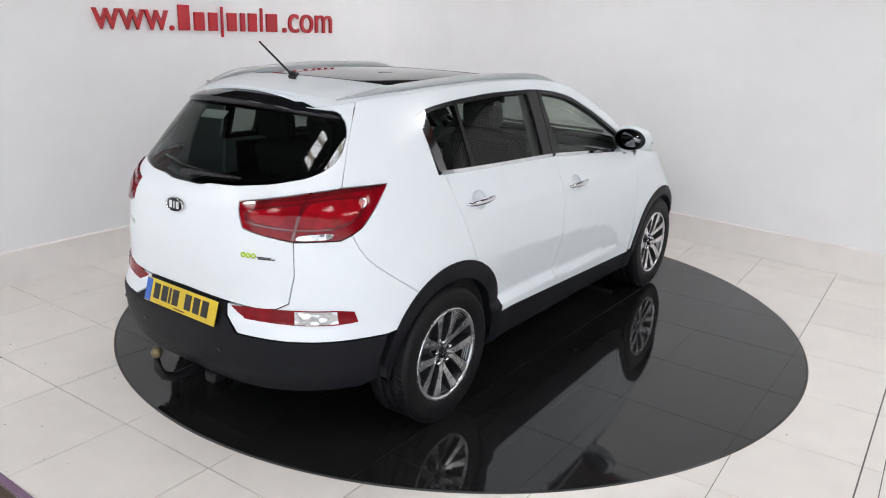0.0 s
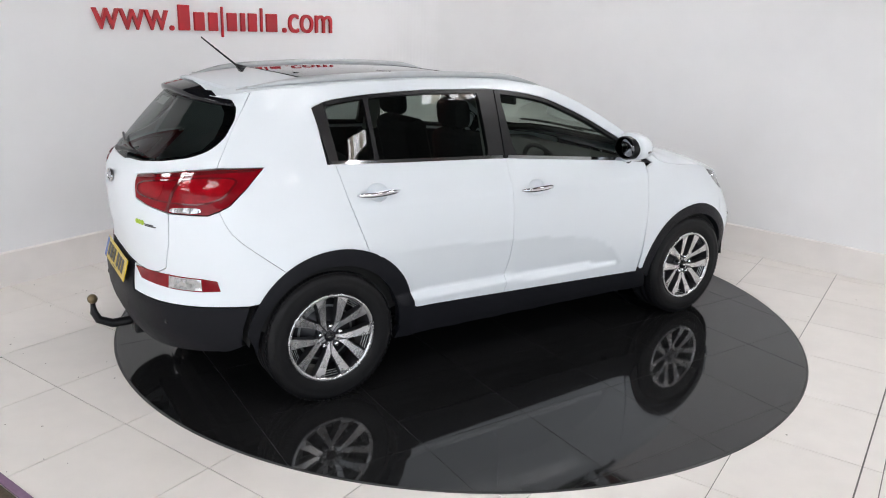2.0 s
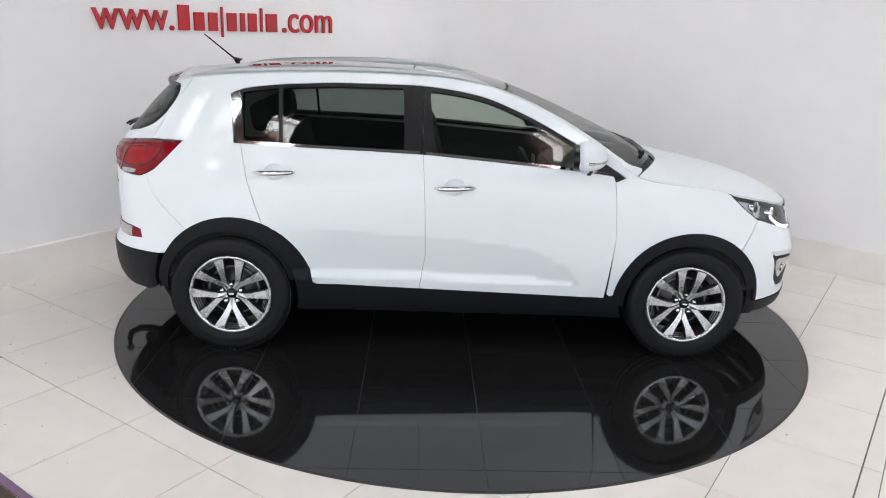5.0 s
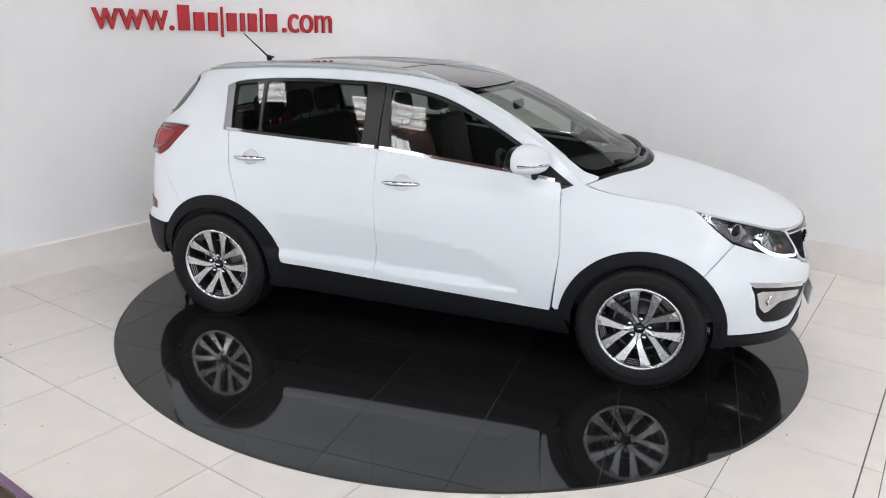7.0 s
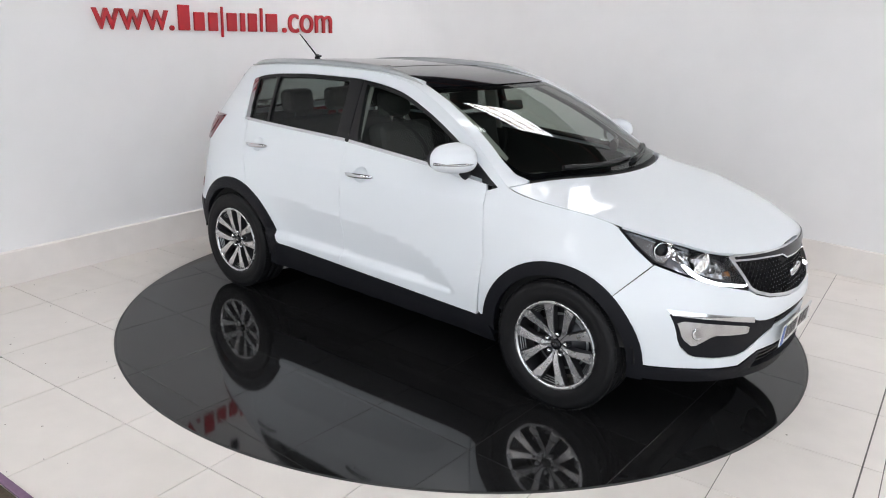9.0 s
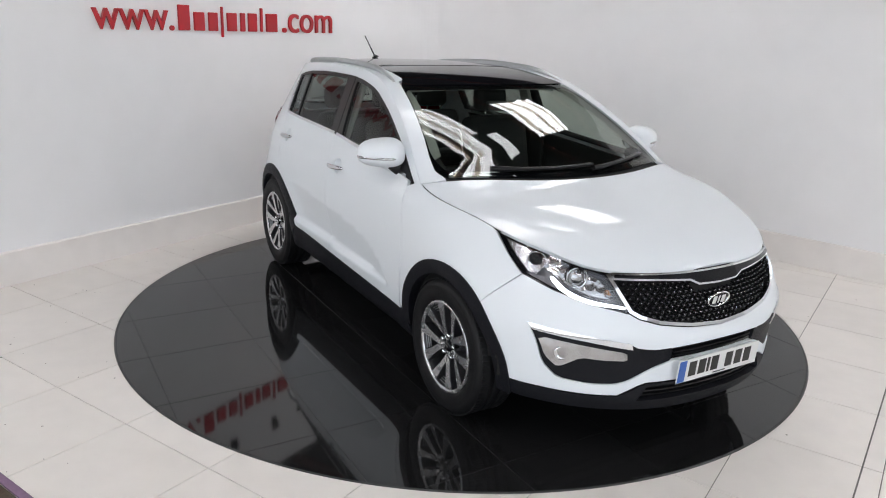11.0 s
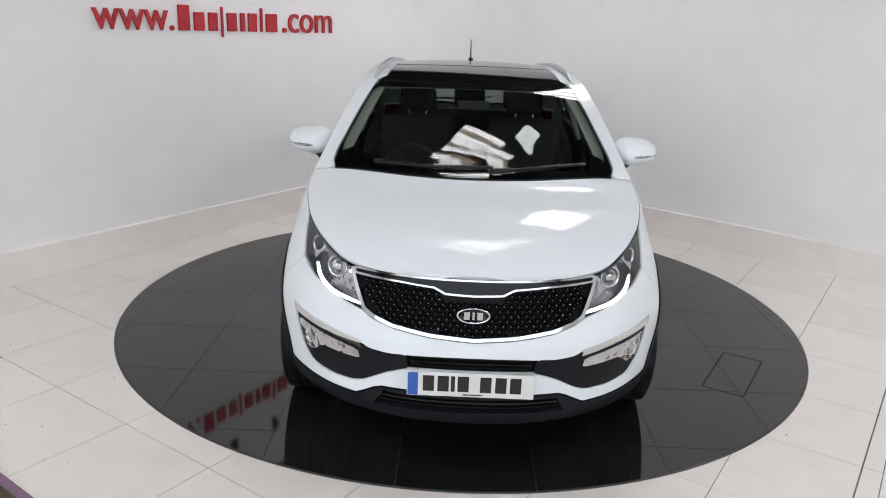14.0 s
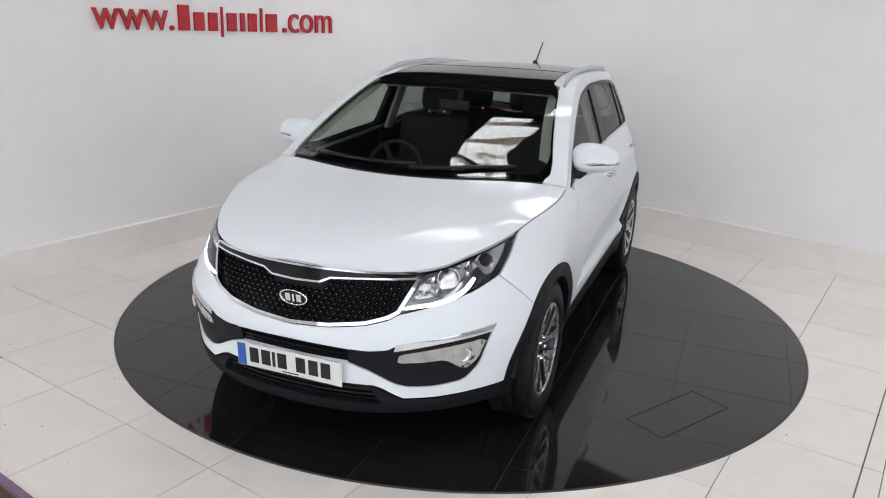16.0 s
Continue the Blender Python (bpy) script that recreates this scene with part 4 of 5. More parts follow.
    skin("headliner", top, hd, HEADLINER, car, ku=1.0, off=-0.05, depth=0.01, gap=0, step=0.1)
    for s in (-1, 1):
        a = [(x, s * 0.975) for x in np.linspace(0.86, -1.45, 24)] + [(x, s * 0.80) for x in np.linspace(-1.45, 0.15, 16)] + [(x, s * (vp(x) - 0.085)) for x in np.linspace(0.25, 0.84, 8)]
        skin("pillar_lining", top, a, HEADLINER, car, ku=1.0, off=-0.03, depth=0.006, gap=0, step=0.08)
    # spoiler: painted lip with a black underside
    spoiler_white, spoiler_black = bmesh.new(), bmesh.new()
    rows_w, rows_b = [], []
    for y in np.linspace(-0.525, 0.525, 37):
        k = abs(y) / 0.525
        xt, zt = -1.828 + 0.165 * k ** 2.6, 1.513 - 0.050 * k ** 2
        xl, zl = xt + 0.17, 1.560 - 0.045 * k ** 2
        end = 0.30 + 0.70 * (1 - k ** 6)
        xm, zm = xl + (xt - xl) * 0.36, zl + (zt + 0.010 - zl) * 0.30
        rows_w.append([spoiler_white.verts.new((x, y, z)) for x, z in ((xl, zl - 0.010), (xl - 0.03, zl + 0.001), (xl - 0.07, zl - 0.006), (xm, zm), (xm + 0.004, zm - 0.012))])
        rows_b.append([spoiler_black.verts.new((x, y, z)) for x, z in ((xm + 0.002, zm - 0.003), (xt + 0.012, zt + 0.008), (xt, zt), (xt + 0.003, zt - 0.024 * end), (xt + 0.05, zt - 0.030 * end), (xm, zm - 0.045))])
    for bmx, rows in ((spoiler_white, rows_w), (spoiler_black, rows_b)):
        for a, b in zip(rows, rows[1:]):
            for k in range(len(a) - 1):
                bmx.faces.new((a[k], b[k], b[k + 1], a[k + 1])).smooth = True
        bmx.faces.new(rows[0])
        bmx.faces.new(rows[-1])
        bmesh.ops.recalc_face_normals(bmx, faces=bmx.faces)
    spoiler = part("roof_spoiler", spoiler_white, PAINT, car)
    part("spoiler_lip", spoiler_black, GLOSSBLACK, spoiler, "gloss black spoiler lip")
    # roof rails
    for s in (-1, 1):
        pts, rad = [], []
        for i in range(25):
            t = i / 24
            x = 0.17 - 1.78 * t
            lift = 0.017 * min(1.0, math.sin(math.pi * t) * 2.6) ** 0.8
            p = top(x, s * 0.90)
            pts.append((x, float(p[1]), float(p[2]) + lift - 0.004))
            rad.append(0.019 * min(1.0, 0.35 + 4 * t, 0.35 + 4 * (1 - t)))
        rail = part("roof_rail", tube(pts, rad, 10, 1.25), SILVER, car, "satin silver roof rail")
        for t in (0.965,):
            p = top(0.17 - 1.78 * t, s * 0.90)
            part("rail_foot", box(0.05, 0.030, 0.012, Matrix.Translation((p[0], p[1], p[2] + 0.004)), 0.005), SILVER, rail)
    # aerial
    base = Vector((-1.44, 0, 1.585))
    a = part("aerial", tube([base, base + Vector((0.02, 0, 0.018)), base + Vector((-0.02, 0, 0.03))], [0.028, 0.02, 0.01], 8), SATIN, car, "black whip aerial")
    part("whip", tube([base + Vector((-0.005, 0, 0.02)), base + Vector((-0.20, 0, 0.175))], [0.006, 0.004], 6), SATIN, a)


def wheel_meshes():
    """One wheel about the origin, outer face to -y."""
    w = new("wheel")
    sec = [(0.232, 0.085), (0.25, 0.105), (0.285, 0.113), (0.318, 0.108), (0.337, 0.09), (0.343, 0.06), (0.343, 0.03), (0.339, 0.029), (0.339, 0.021), (0.343, 0.02),
           (0.343, -0.02), (0.339, -0.021), (0.339, -0.029), (0.343, -0.03), (0.343, -0.06), (0.337, -0.09), (0.328, -0.102), (0.318, -0.108), (0.305, -0.112), (0.30, -0.1105), (0.285, -0.1135), (0.262, -0.112), (0.25, -0.108), (0.243, -0.106), (0.232, -0.095)]
    tyre = part("tyre", lathe(sec, 72), RUBBER, w, "black road tyre with tread grooves")
    bm = bmesh.new()
    n = 84
    for row, y in enumerate((-0.078, 0.078)):
        for i in range(n):
            t = 2 * math.pi * (i + 0.5 * row) / n
            m = Matrix.Rotation(-t, 4, "Y") @ Matrix.Translation((0.3405, y, 0)) @ Matrix.Rotation(radians(14 if row else -14), 4, "X")
            box(0.006, 0.034, 0.0165, m, bm=bm)
    tagged(part("tread", bm, RUBBER, tyre), kind="stuff")
    part("barrel", lathe([(0.232, -0.097), (0.226, -0.100), (0.218, -0.092), (0.212, -0.075), (0.205, 0.0), (0.212, 0.09), (0.232, 0.095)], 60), ALLOYDARK, w)
    part("rim_lip", lathe([(0.233, -0.096), (0.2335, -0.102), (0.230, -0.1055), (0.218, -0.1035), (0.214, -0.096)], 60), ALLOY, w, "machined alloy rim lip")
    part("hub_back", lathe([(0.001, -0.035), (0.07, -0.035), (0.09, -0.02), (0.18, -0.005), (0.18, 0.01)], 40), ALLOYDARK, w)
    # brake disc behind the spokes
    part("brake_disc", lathe([(0.08, -0.012), (0.15, -0.012), (0.15, 0.008)], 40), SILVER, w)
    # five forked spokes, each a pair of flat blades
    for i in range(5):
        a = 2 * math.pi * i / 5 - math.pi / 2
        rot = Matrix.Rotation(a, 4, "Y").inverted()
        for s in (-1, 1):
            # blade outline in (radial, across): a straight slot on one side, a pocket on the other
            slot = []
            for along, d in ((0.052, 0.017), (0.062, 0.0185), (0.085, 0.023), (0.115, 0.027), (0.16, 0.029), (0.2215, 0.030)):
                slot.append((along * math.cos(math.pi / 5) + d * math.sin(math.pi / 5), s * (along * math.sin(math.pi / 5) - d * math.cos(math.pi / 5))))
            pts = [(0.027, 0.0), (0.027, s * 0.017)] + slot + [(0.2205, s * 0.048), (0.19, s * 0.0395), (0.15, s * 0.0255), (0.115, s * 0.010), (0.098, s * 0.0025), (0.092, 0.0)]
            if s < 0:
                pts = pts[::-1]
            bm = bmesh.new()
            def depth_at(r):
                return -0.070 - 0.030 * min(1.0, max(0.0, (r - 0.05) / 0.14)) ** 0.8
            topv = [bm.verts.new((r, depth_at(r), c)) for r, c in pts]
            low = [bm.verts.new((r, depth_at(r) + 0.045, c * 0.96)) for r, c in pts]
            bm.faces.new(topv)
            for k in range(len(pts)):
                bm.faces.new((topv[k], low[k], low[(k + 1) % len(pts)], topv[(k + 1) % len(pts)]))
            bmesh.ops.recalc_face_normals(bm, faces=bm.faces)
            bmesh.ops.triangulate(bm, faces=[f for f in bm.faces if len(f.verts) > 4])
            bmesh.ops.bevel(bm, geom=[e for e in bm.edges if e.calc_face_angle(0) > 0.9], offset=0.002, segments=1, affect="EDGES")
            bmesh.ops.transform(bm, matrix=rot, verts=bm.verts)
            me_ob = part("spoke", bm, ALLOYDARK, w)
            me_ob.data.materials.append(ALLOY)
            for p in me_ob.data.polygons:
                if p.normal.y < -0.75:
                    p.material_index = 1
        # machined steps at the rim end of each pocket
        ribs = bmesh.new()
        for k, r in enumerate((0.186, 0.196, 0.206)):
            wide = (r - 0.10) * 0.70
            box(0.0025, 0.006, wide, rot @ Matrix.Translation((r, -0.072 - 0.006 * k, 0)), 0.001, 1, ribs)
        part("pocket_step", ribs, SILVER, w)
        nut_a = a + math.pi / 5
        bm = lathe([(0.0005, -0.086), (0.010, -0.086), (0.013, -0.080), (0.013, -0.04)], 6)
        bmesh.ops.transform(bm, matrix=Matrix.Translation((0.056 * math.cos(nut_a), 0, 0.056 * math.sin(nut_a))), verts=bm.verts)
        part("wheel_nut", bm, CHROME, w)
    part("hub", lathe([(0.0005, -0.068), (0.040, -0.066), (0.066, -0.058), (0.070, -0.03)], 32), ALLOYDARK, w)
    cap = part("centre_cap", lathe([(0.0005, -0.084), (0.020, -0.0835), (0.026, -0.080), (0.028, -0.074), (0.028, -0.06)], 28), GLOSSBLACK, w)
    part("emblem", box(0.028, 0.002, 0.010, Matrix.Translation((0, -0.0845, 0)), 0.0005), CHROME, cap)
    part("valve", tube([(0.0, -0.085, -0.20), (0.0, -0.098, -0.185)], 0.003, 6), SATIN, w)
    return w


def wheels(car):
    w = wheel_meshes()
    w.parent = car
    w.matrix_local = pose(WHEEL_X, -0.806, WHEEL_Z, 0, 4, 0)
    for x, s, a in ((-WHEEL_X, -1, 0), (WHEEL_X, 1, 31), (-WHEEL_X, 1, 55)):
        c = copy_thing(w, pose(x, s * 0.806, WHEEL_Z, 0, a, 0 if s < 0 else 180))
        c.parent = car


def front_poly(pts, fine=0.03):
    out = []
    for i, p in enumerate(pts):
        q = pts[(i + 1) % len(pts)]
        n = max(1, int(math.hypot(q[0] - p[0], q[1] - p[1]) / fine))
        out += [F(p[0] + (q[0] - p[0]) * k / n, p[1] + (q[1] - p[1]) * k / n) for k in range(n)]
    return out


def rear_poly(pts, fine=0.03):
    out = []
    for i, p in enumerate(pts):
        q = pts[(i + 1) % len(pts)]
        n = max(1, int(math.hypot(q[0] - p[0], q[1] - p[1]) / fine))
        out += [R(p[0] + (q[0] - p[0]) * k / n, p[1] + (q[1] - p[1]) * k / n) for k in range(n)]
    return out


def mirror_yz(pts):
    """Right-half outline from the middle up and round, closed over the middle."""
    return pts + [(-y, z) for y, z in pts[::-1] if y > 1e-6]


def plate(parent, x, zc, face, mat, tilt):
    """Number plate: blue band and seven plain bars."""
    m = Matrix.Translation((x, 0, zc)) @ Matrix.Rotation(radians(tilt), 4, "Y") @ (Matrix.Rotation(radians(90), 4, "Z") @ Matrix.Rotation(radians(90), 4, "X") if face > 0 else Matrix.Rotation(radians(-90), 4, "Z") @ Matrix.Rotation(radians(90), 4, "X"))
    p = part("number_plate", box(0.52, 0.111, 0.006, m, 0.002), mat, parent, "number plate with plain dark bars")
    part("plate_band", box(0.042, 0.104, 0.002, m @ Matrix.Translation((-0.236, 0, 0.0036))), PLATEBLUE, p)
    xs = (-0.172, -0.112, -0.072, -0.030, 0.062, 0.124, 0.184)
    for k, bx in enumerate(xs):
        part("bar", box(0.016 if k == 2 else 0.046, 0.072, 0.002, m @ Matrix.Translation((bx, 0.004, 0.0036)), 0.0008, 1), PLATEINK, p)
    part("small_bar", box(0.08, 0.005, 0.0015, m @ Matrix.Translation((0.01, -0.045, 0.0034))), PLATEINK, p)
    return p


def badge(parent, x, z, face, w, tilt, ground):
    """Oval badge, left unlettered: three plain bars on a dark oval."""
    m = Matrix.Translation((x, 0, z)) @ Matrix.Rotation(radians(tilt), 4, "Y") @ Matrix.Rotation(radians(90 * face), 4, "Y") @ Matrix.Diagonal((0.54, 1, 1, 1))
    b = lathe([(w * 0.5, 0.0), (w * 0.5, 0.006), (w * 0.47, 0.010), (w * 0.43, 0.006), (w * 0.42, 0.0)], 40, "Z", m=m)
    ring = part("badge", b, CHROME, parent, "oval chrome badge")
    b = lathe([(0.0005, 0.004), (w * 0.44, 0.004), (w * 0.44, 0.0)], 40, "Z", m=m)
    part("badge_field", b, ground, ring)
    for k in (-1, 0, 1):
        part("badge_bar", box(w * 0.50, w * (0.17 if k else 0.07), 0.004, m @ Matrix.Translation((0, k * w * 0.19 * (1 if face > 0 else -1), 0.006)), 0.001, 1), CHROME, ring)


def face_only(ob, side_mat):
    """Give the returned edges of a panel another material than its face."""
    ob.data.materials.append(side_mat)
    for p in ob.data.polygons:
        p.material_index = 1 if len(p.vertices) == 4 else 0


def front_end(car):
    grille = [(0, 0.640), (0.175, 0.651), (0.332, 0.673), (0.42, 0.70), (0.458, 0.725), (0.482, 0.78), (0.515, 0.870)]
    grille_full = front_poly(grille + [(y, 0.878) for y in np.linspace(0.49, -0.49, 9)] + [(-y, z) for y, z in grille[:0:-1]])
    fog = round_off([(0.797, 0.650), (0.62, 0.622), (0.47, 0.594), (0.43, 0.572), (0.35, 0.562), (0.268, 0.566), (0.262, 0.498), (0.29, 0.490), (0.35, 0.468), (0.40, 0.442), (0.455, 0.411), (0.50, 0.398), (0.60, 0.396), (0.70, 0.410), (0.75, 0.475)], 1, 0.15)
    ib, it = lambda y: 0.503 - 0.05 * y * y, lambda y: 0.571 - 0.09 * y * y
    intake_full = front_poly([(y, ib(y)) for y in np.linspace(-0.272, 0.272, 11)] + [(y, it(y)) for y in np.linspace(0.272, -0.272, 11)])
    # painted bumper skin, from arch to arch
    right = [("f", 0.0, 0.402), ("f", 0.37, 0.402), ("f", 0.405, 0.390), ("f", 0.485, 0.345), ("f", 0.60, 0.346), ("f", 0.70, 0.350), ("s", 1.80, 0.354), ("s", 1.752, 0.356)] + \
            [("s", *p) for p in arc(WHEEL_X, WHEEL_Z, ARCH, 4, 50, 12)] + [("s", 1.605, 0.680), ("s", 1.731, 0.828), ("f", 0.767, 0.833), ("f", 0.70, 0.790), ("f", 0.583, 0.748), ("f", 0.456, 0.716), ("f", 0.42, 0.693), ("f", 0.332, 0.667), ("f", 0.175, 0.645), ("f", 0.0, 0.634)]
    bumper_outline = across_front(right)
    fp = front_poly(fog)
    bumper = skin("front_bumper", wrap, bumper_outline, PAINT, car, [fp, flip(fp), intake_full], step=0.04)
    # black lower lip and intake
    lip = [("f", 0.0, 0.398), ("f", 0.37, 0.398), ("f", 0.40, 0.386), ("f", 0.482, 0.341), ("f", 0.60, 0.342), ("f", 0.70, 0.346), ("s", 1.80, 0.350), ("s", 1.755, 0.352), ("s", 1.73, 0.285), ("s", 1.80, 0.278), ("f", 0.70, 0.275), ("f", 0.48, 0.268), ("f", 0.25, 0.258), ("f", 0.0, 0.255)]
    lipo = skin("lower_lip", wrap, across_front(lip), CLADDING, bumper, [front_poly([(-0.40, 0.318), (0.40, 0.318), (0.36, 0.385), (-0.36, 0.385)])], off=0.004, depth=0.05, gap=0.002, step=0.04)
    skin("lower_grille", wrap, front_poly([(-0.42, 0.29), (0.42, 0.29), (0.40, 0.405), (-0.40, 0.405)]), UNDER, bumper, off=-0.04, gap=0)
    for k in range(3):
        z0 = 0.325 + 0.022 * k
        skin("grille_slat", wrap, front_poly([(-0.385, z0), (0.385, z0), (0.385, z0 + 0.008), (-0.385, z0 + 0.008)]), SATIN, bumper, off=-0.020, gap=0)
    skin("intake_back", wrap, front_poly([(-0.45, 0.48), (0.45, 0.48), (0.45, 0.59), (-0.45, 0.59)]), UNDER, bumper, off=-0.05, gap=0)
    for k in range(2):
        z0 = 0.012 + 0.018 * k
        skin("intake_slat", wrap, front_poly([(y, ib(y) + z0) for y in np.linspace(-0.25, 0.25, 12)] + [(y, ib(y) + z0 + 0.007) for y in np.linspace(0.25, -0.25, 12)]), SATIN, bumper, off=-0.012, gap=0)
    # fog lamp pods
    both("fog_surround", wrap, fp, CLADDING, bumper, off=-0.004, depth=0.02, gap=0.001, lip=0.003)
    lamp = front_poly(round_off([(0.775, 0.600), (0.62, 0.578), (0.475, 0.553), (0.466, 0.512), (0.56, 0.515), (0.639, 0.522), (0.703, 0.462), (0.746, 0.508)], 1, 0.15))
    both("fog_lamp", wrap, lamp, LAMPCLEAR, bumper, off=0.004, depth=0.012, gap=0, lip=0.004, label="clear silvered fog lamp", step=0.025)
    chrome = front_poly([(0.795, 0.650), (0.62, 0.624), (0.462, 0.596), (0.455, 0.570), (0.62, 0.600), (0.783, 0.622)])
    both("fog_trim", wrap, chrome, CHROME, bumper, off=0.007, depth=0.012, gap=0, label="chrome fog lamp trim", step=0.03)
    for s in (-1, 1):
        p = wrap(*[s * F(0.70, 0.535)[0], 0.535])
        b = lathe([(0.030, 0.0), (0.032, 0.008), (0.027, 0.010), (0.02, 0.004), (0.001, 0.003)], 24, "X")
        bmesh.ops.transform(b, matrix=Matrix.Translation(p + np.array((-0.006, 0, 0))) @ Matrix.Rotation(radians(-30 * s), 4, "Z"), verts=b.verts)
        part("fog_reflector", b, CHROME, bumper)
    # grille
    g = skin("grille", wrap, grille_full, UNDER, car, off=-0.035, depth=0.01, gap=-0.004, label="black honeycomb grille")
    bm, studs = bmesh.new(), bmesh.new()
    for j in range(11):
        for i in range(-21, 22):
            y, z = (i + 0.5 * (j % 2)) * 0.0310, 0.655 + 0.0195 * j
            lim = float(np.interp(z, (0.645, 0.67, 0.70, 0.76, 0.866), (0.05, 0.29, 0.41, 0.455, 0.49)))
            if abs(y) > lim - 0.01 or (z > 0.79 and abs(y) < 0.13) or z > 0.845:
                continue
            u = F(abs(y), z)[0] * (1 if y < 0 else -1)
            p = Vector(wrap(u, z)) - Vector((0.022, 0, 0))
            w, h = 0.0136, 0.0112
            box(0.005, 0.0060, 0.0048, Matrix.Translation(p + Vector((-0.001, 0, 0))) @ Matrix.Rotation(radians(45), 4, "X"), 0.0012, 1, studs)
            c = [bm.verts.new(p + Vector(v)) for v in ((0, w, 0), (0, 0, h), (0, -w, 0), (0, 0, -h))]
            i2 = [bm.verts.new(p + Vector((-0.008 - 0.003 * (k == 1), v[1], v[2]))) for k, v in enumerate(((0, w * 0.45, 0), (0, 0, h * 0.45), (0, -w * 0.45, 0), (0, 0, -h * 0.45)))]
            o = [bm.verts.new(p + Vector((-0.012, v[1], v[2]))) for v in ((0, w * 1.25, 0), (0, 0, h * 1.25), (0, -w * 1.25, 0), (0, 0, -h * 1.25))]
            for k in range(4):
                bm.faces.new((c[k], c[(k + 1) % 4], i2[(k + 1) % 4], i2[k]))
                bm.faces.new((c[k], o[k], o[(k + 1) % 4], c[(k + 1) % 4]))
    tagged(part("grille_mesh", bm, GRILLEBLACK, g), kind="stuff")
    tagged(part("grille_studs", studs, STUD, g), kind="stuff")
    inner = [(0, 0.650), (0.175, 0.661), (0.328, 0.683), (0.410, 0.709), (0.447, 0.731), (0.470, 0.783), (0.499, 0.853), (0.30, 0.850), (0.165, 0.842), (0.118, 0.820), (0.0, 0.816)]
    ih = [(y, z) for y, z in inner] + [(-y, z) for y, z in inner[::-1] if y > 0]
    skin("grille_surround", wrap, grille_full, CHROME, g, [front_poly(ih)], off=0.008, depth=0.03, gap=-0.002, step=0.02, label="chrome grille surround", lip=0.003)
    darkbar = [(0.0, 0.822), (0.114, 0.826), (0.160, 0.847), (0.30, 0.855), (0.49, 0.859)]
    skin("grille_top_bar", wrap, front_poly([(y, z) for y, z in darkbar] + [(0.49, 0.871), (0.3, 0.872), (0.0, 0.872), (-0.3, 0.872), (-0.49, 0.871)] + [(-y, z) for y, z in darkbar[:0:-1]]), GLOSSBLACK, g, off=0.010, depth=0.006, gap=0, step=0.02)
    badge(car, 2.158, 0.742, 1, 0.140, 12, GLOSSBLACK)
    plate(car, 2.212, 0.457, 1, PLATEWHITE, 4)
    # headlights
    outline = mix([("f", 0.456, 0.719), ("f", 0.583, 0.751), ("f", 0.70, 0.793), ("f", 0.767, 0.837)] + [("s", 1.731, 0.836), ("s", 1.636, 0.904), ("s", 1.540, 0.984)] +
                  [("s", x, float(edge_z(x)) - 0.005) for x in np.linspace(1.58, 1.95, 9)] + [("f", 0.510, 0.870), ("f", 0.478, 0.78)])
    hl = both("headlight", wrap, outline, LAMPSILVER, car, off=-0.07, depth=0.012, gap=-0.004, label="clear projector headlight with lit running light")
    for pane in both("headlight_lens", wrap, outline, LENS, hl, off=-0.001, depth=0.004, gap=0.002, step=0.03):
        pane.visible_shadow = False
    both("headlight_rim", wrap, outline, GLOSSBLACK, hl, holes=[shrink(outline, 0.011, 1.5)], off=-0.006, depth=0.065, gap=0.002, step=0.03)
    led = [F(y, z) for y, z in ((0.466, 0.735), (0.608, 0.752), (0.678, 0.787), (0.699, 0.838), (0.686, 0.844), (0.663, 0.798), (0.600, 0.766), (0.472, 0.747))]
    led = round_off(led, 2, 0.2)
    for strip in both("running_light", wrap, led, LED, hl, off=-0.005, depth=0.02, gap=0, step=0.02, label="lit white running light strip"):
        face_only(strip, LAMPSILVER)
    bez = [F(y, z) for y, z in ((0.50, 0.775), (0.58, 0.785), (0.66, 0.825), (0.72, 0.90), (0.66, 0.915), (0.53, 0.855))]
    both("bezel", wrap, round_off(bez, 2, 0.2), LAMPCLEAR, hl, off=-0.058, depth=0.01, gap=0, step=0.03)
    amb = [F(y, z) for y, z in ((0.505, 0.79), (0.522, 0.793), (0.525, 0.812), (0.512, 0.815))]
    both("indicator", wrap, amb, AMBER, hl, off=-0.045, depth=0.01, gap=0, step=0.03)
    back = [S(x, z) for x, z in ((1.775, 0.848), (1.74, 0.852), (1.665, 0.902), (1.585, 0.963), (1.66, 0.948), (1.75, 0.925), (1.80, 0.908))]
    both("side_reflector", wrap, back, REFLECTOR, hl, off=-0.03, depth=0.01, gap=0, step=0.03)
    for k, s in ((0, 1), (1, -1)):
        for y, z, r, turn in ((0.605, 0.838, 0.047, 22), (0.705, 0.885, 0.043, 42)):
            p = Vector(wrap(s * F(y, z)[0], z)) + Vector((-0.062, 0.02 * s, 0))
            m = Matrix.Translation(p) @ Matrix.Rotation(radians(-turn * s), 4, "Z")
            b = lathe([(r, -0.02), (r * 1.05, 0.022), (r * 0.95, 0.026), (r * 0.86, 0.012), (r * 0.84, 0.0)], 28, "X", m=m)
            o = part("projector_ring", b, CHROME, hl[k])
            b = lathe([(r * 0.84, 0.0), (r * 0.74, 0.016), (r * 0.5, 0.028), (r * 0.2, 0.034), (0.0005, 0.035)], 28, "X", m=m)
            part("projector_lens", b, LAMPCLEAR if y < 0.65 else GLOSSBLACK, o)


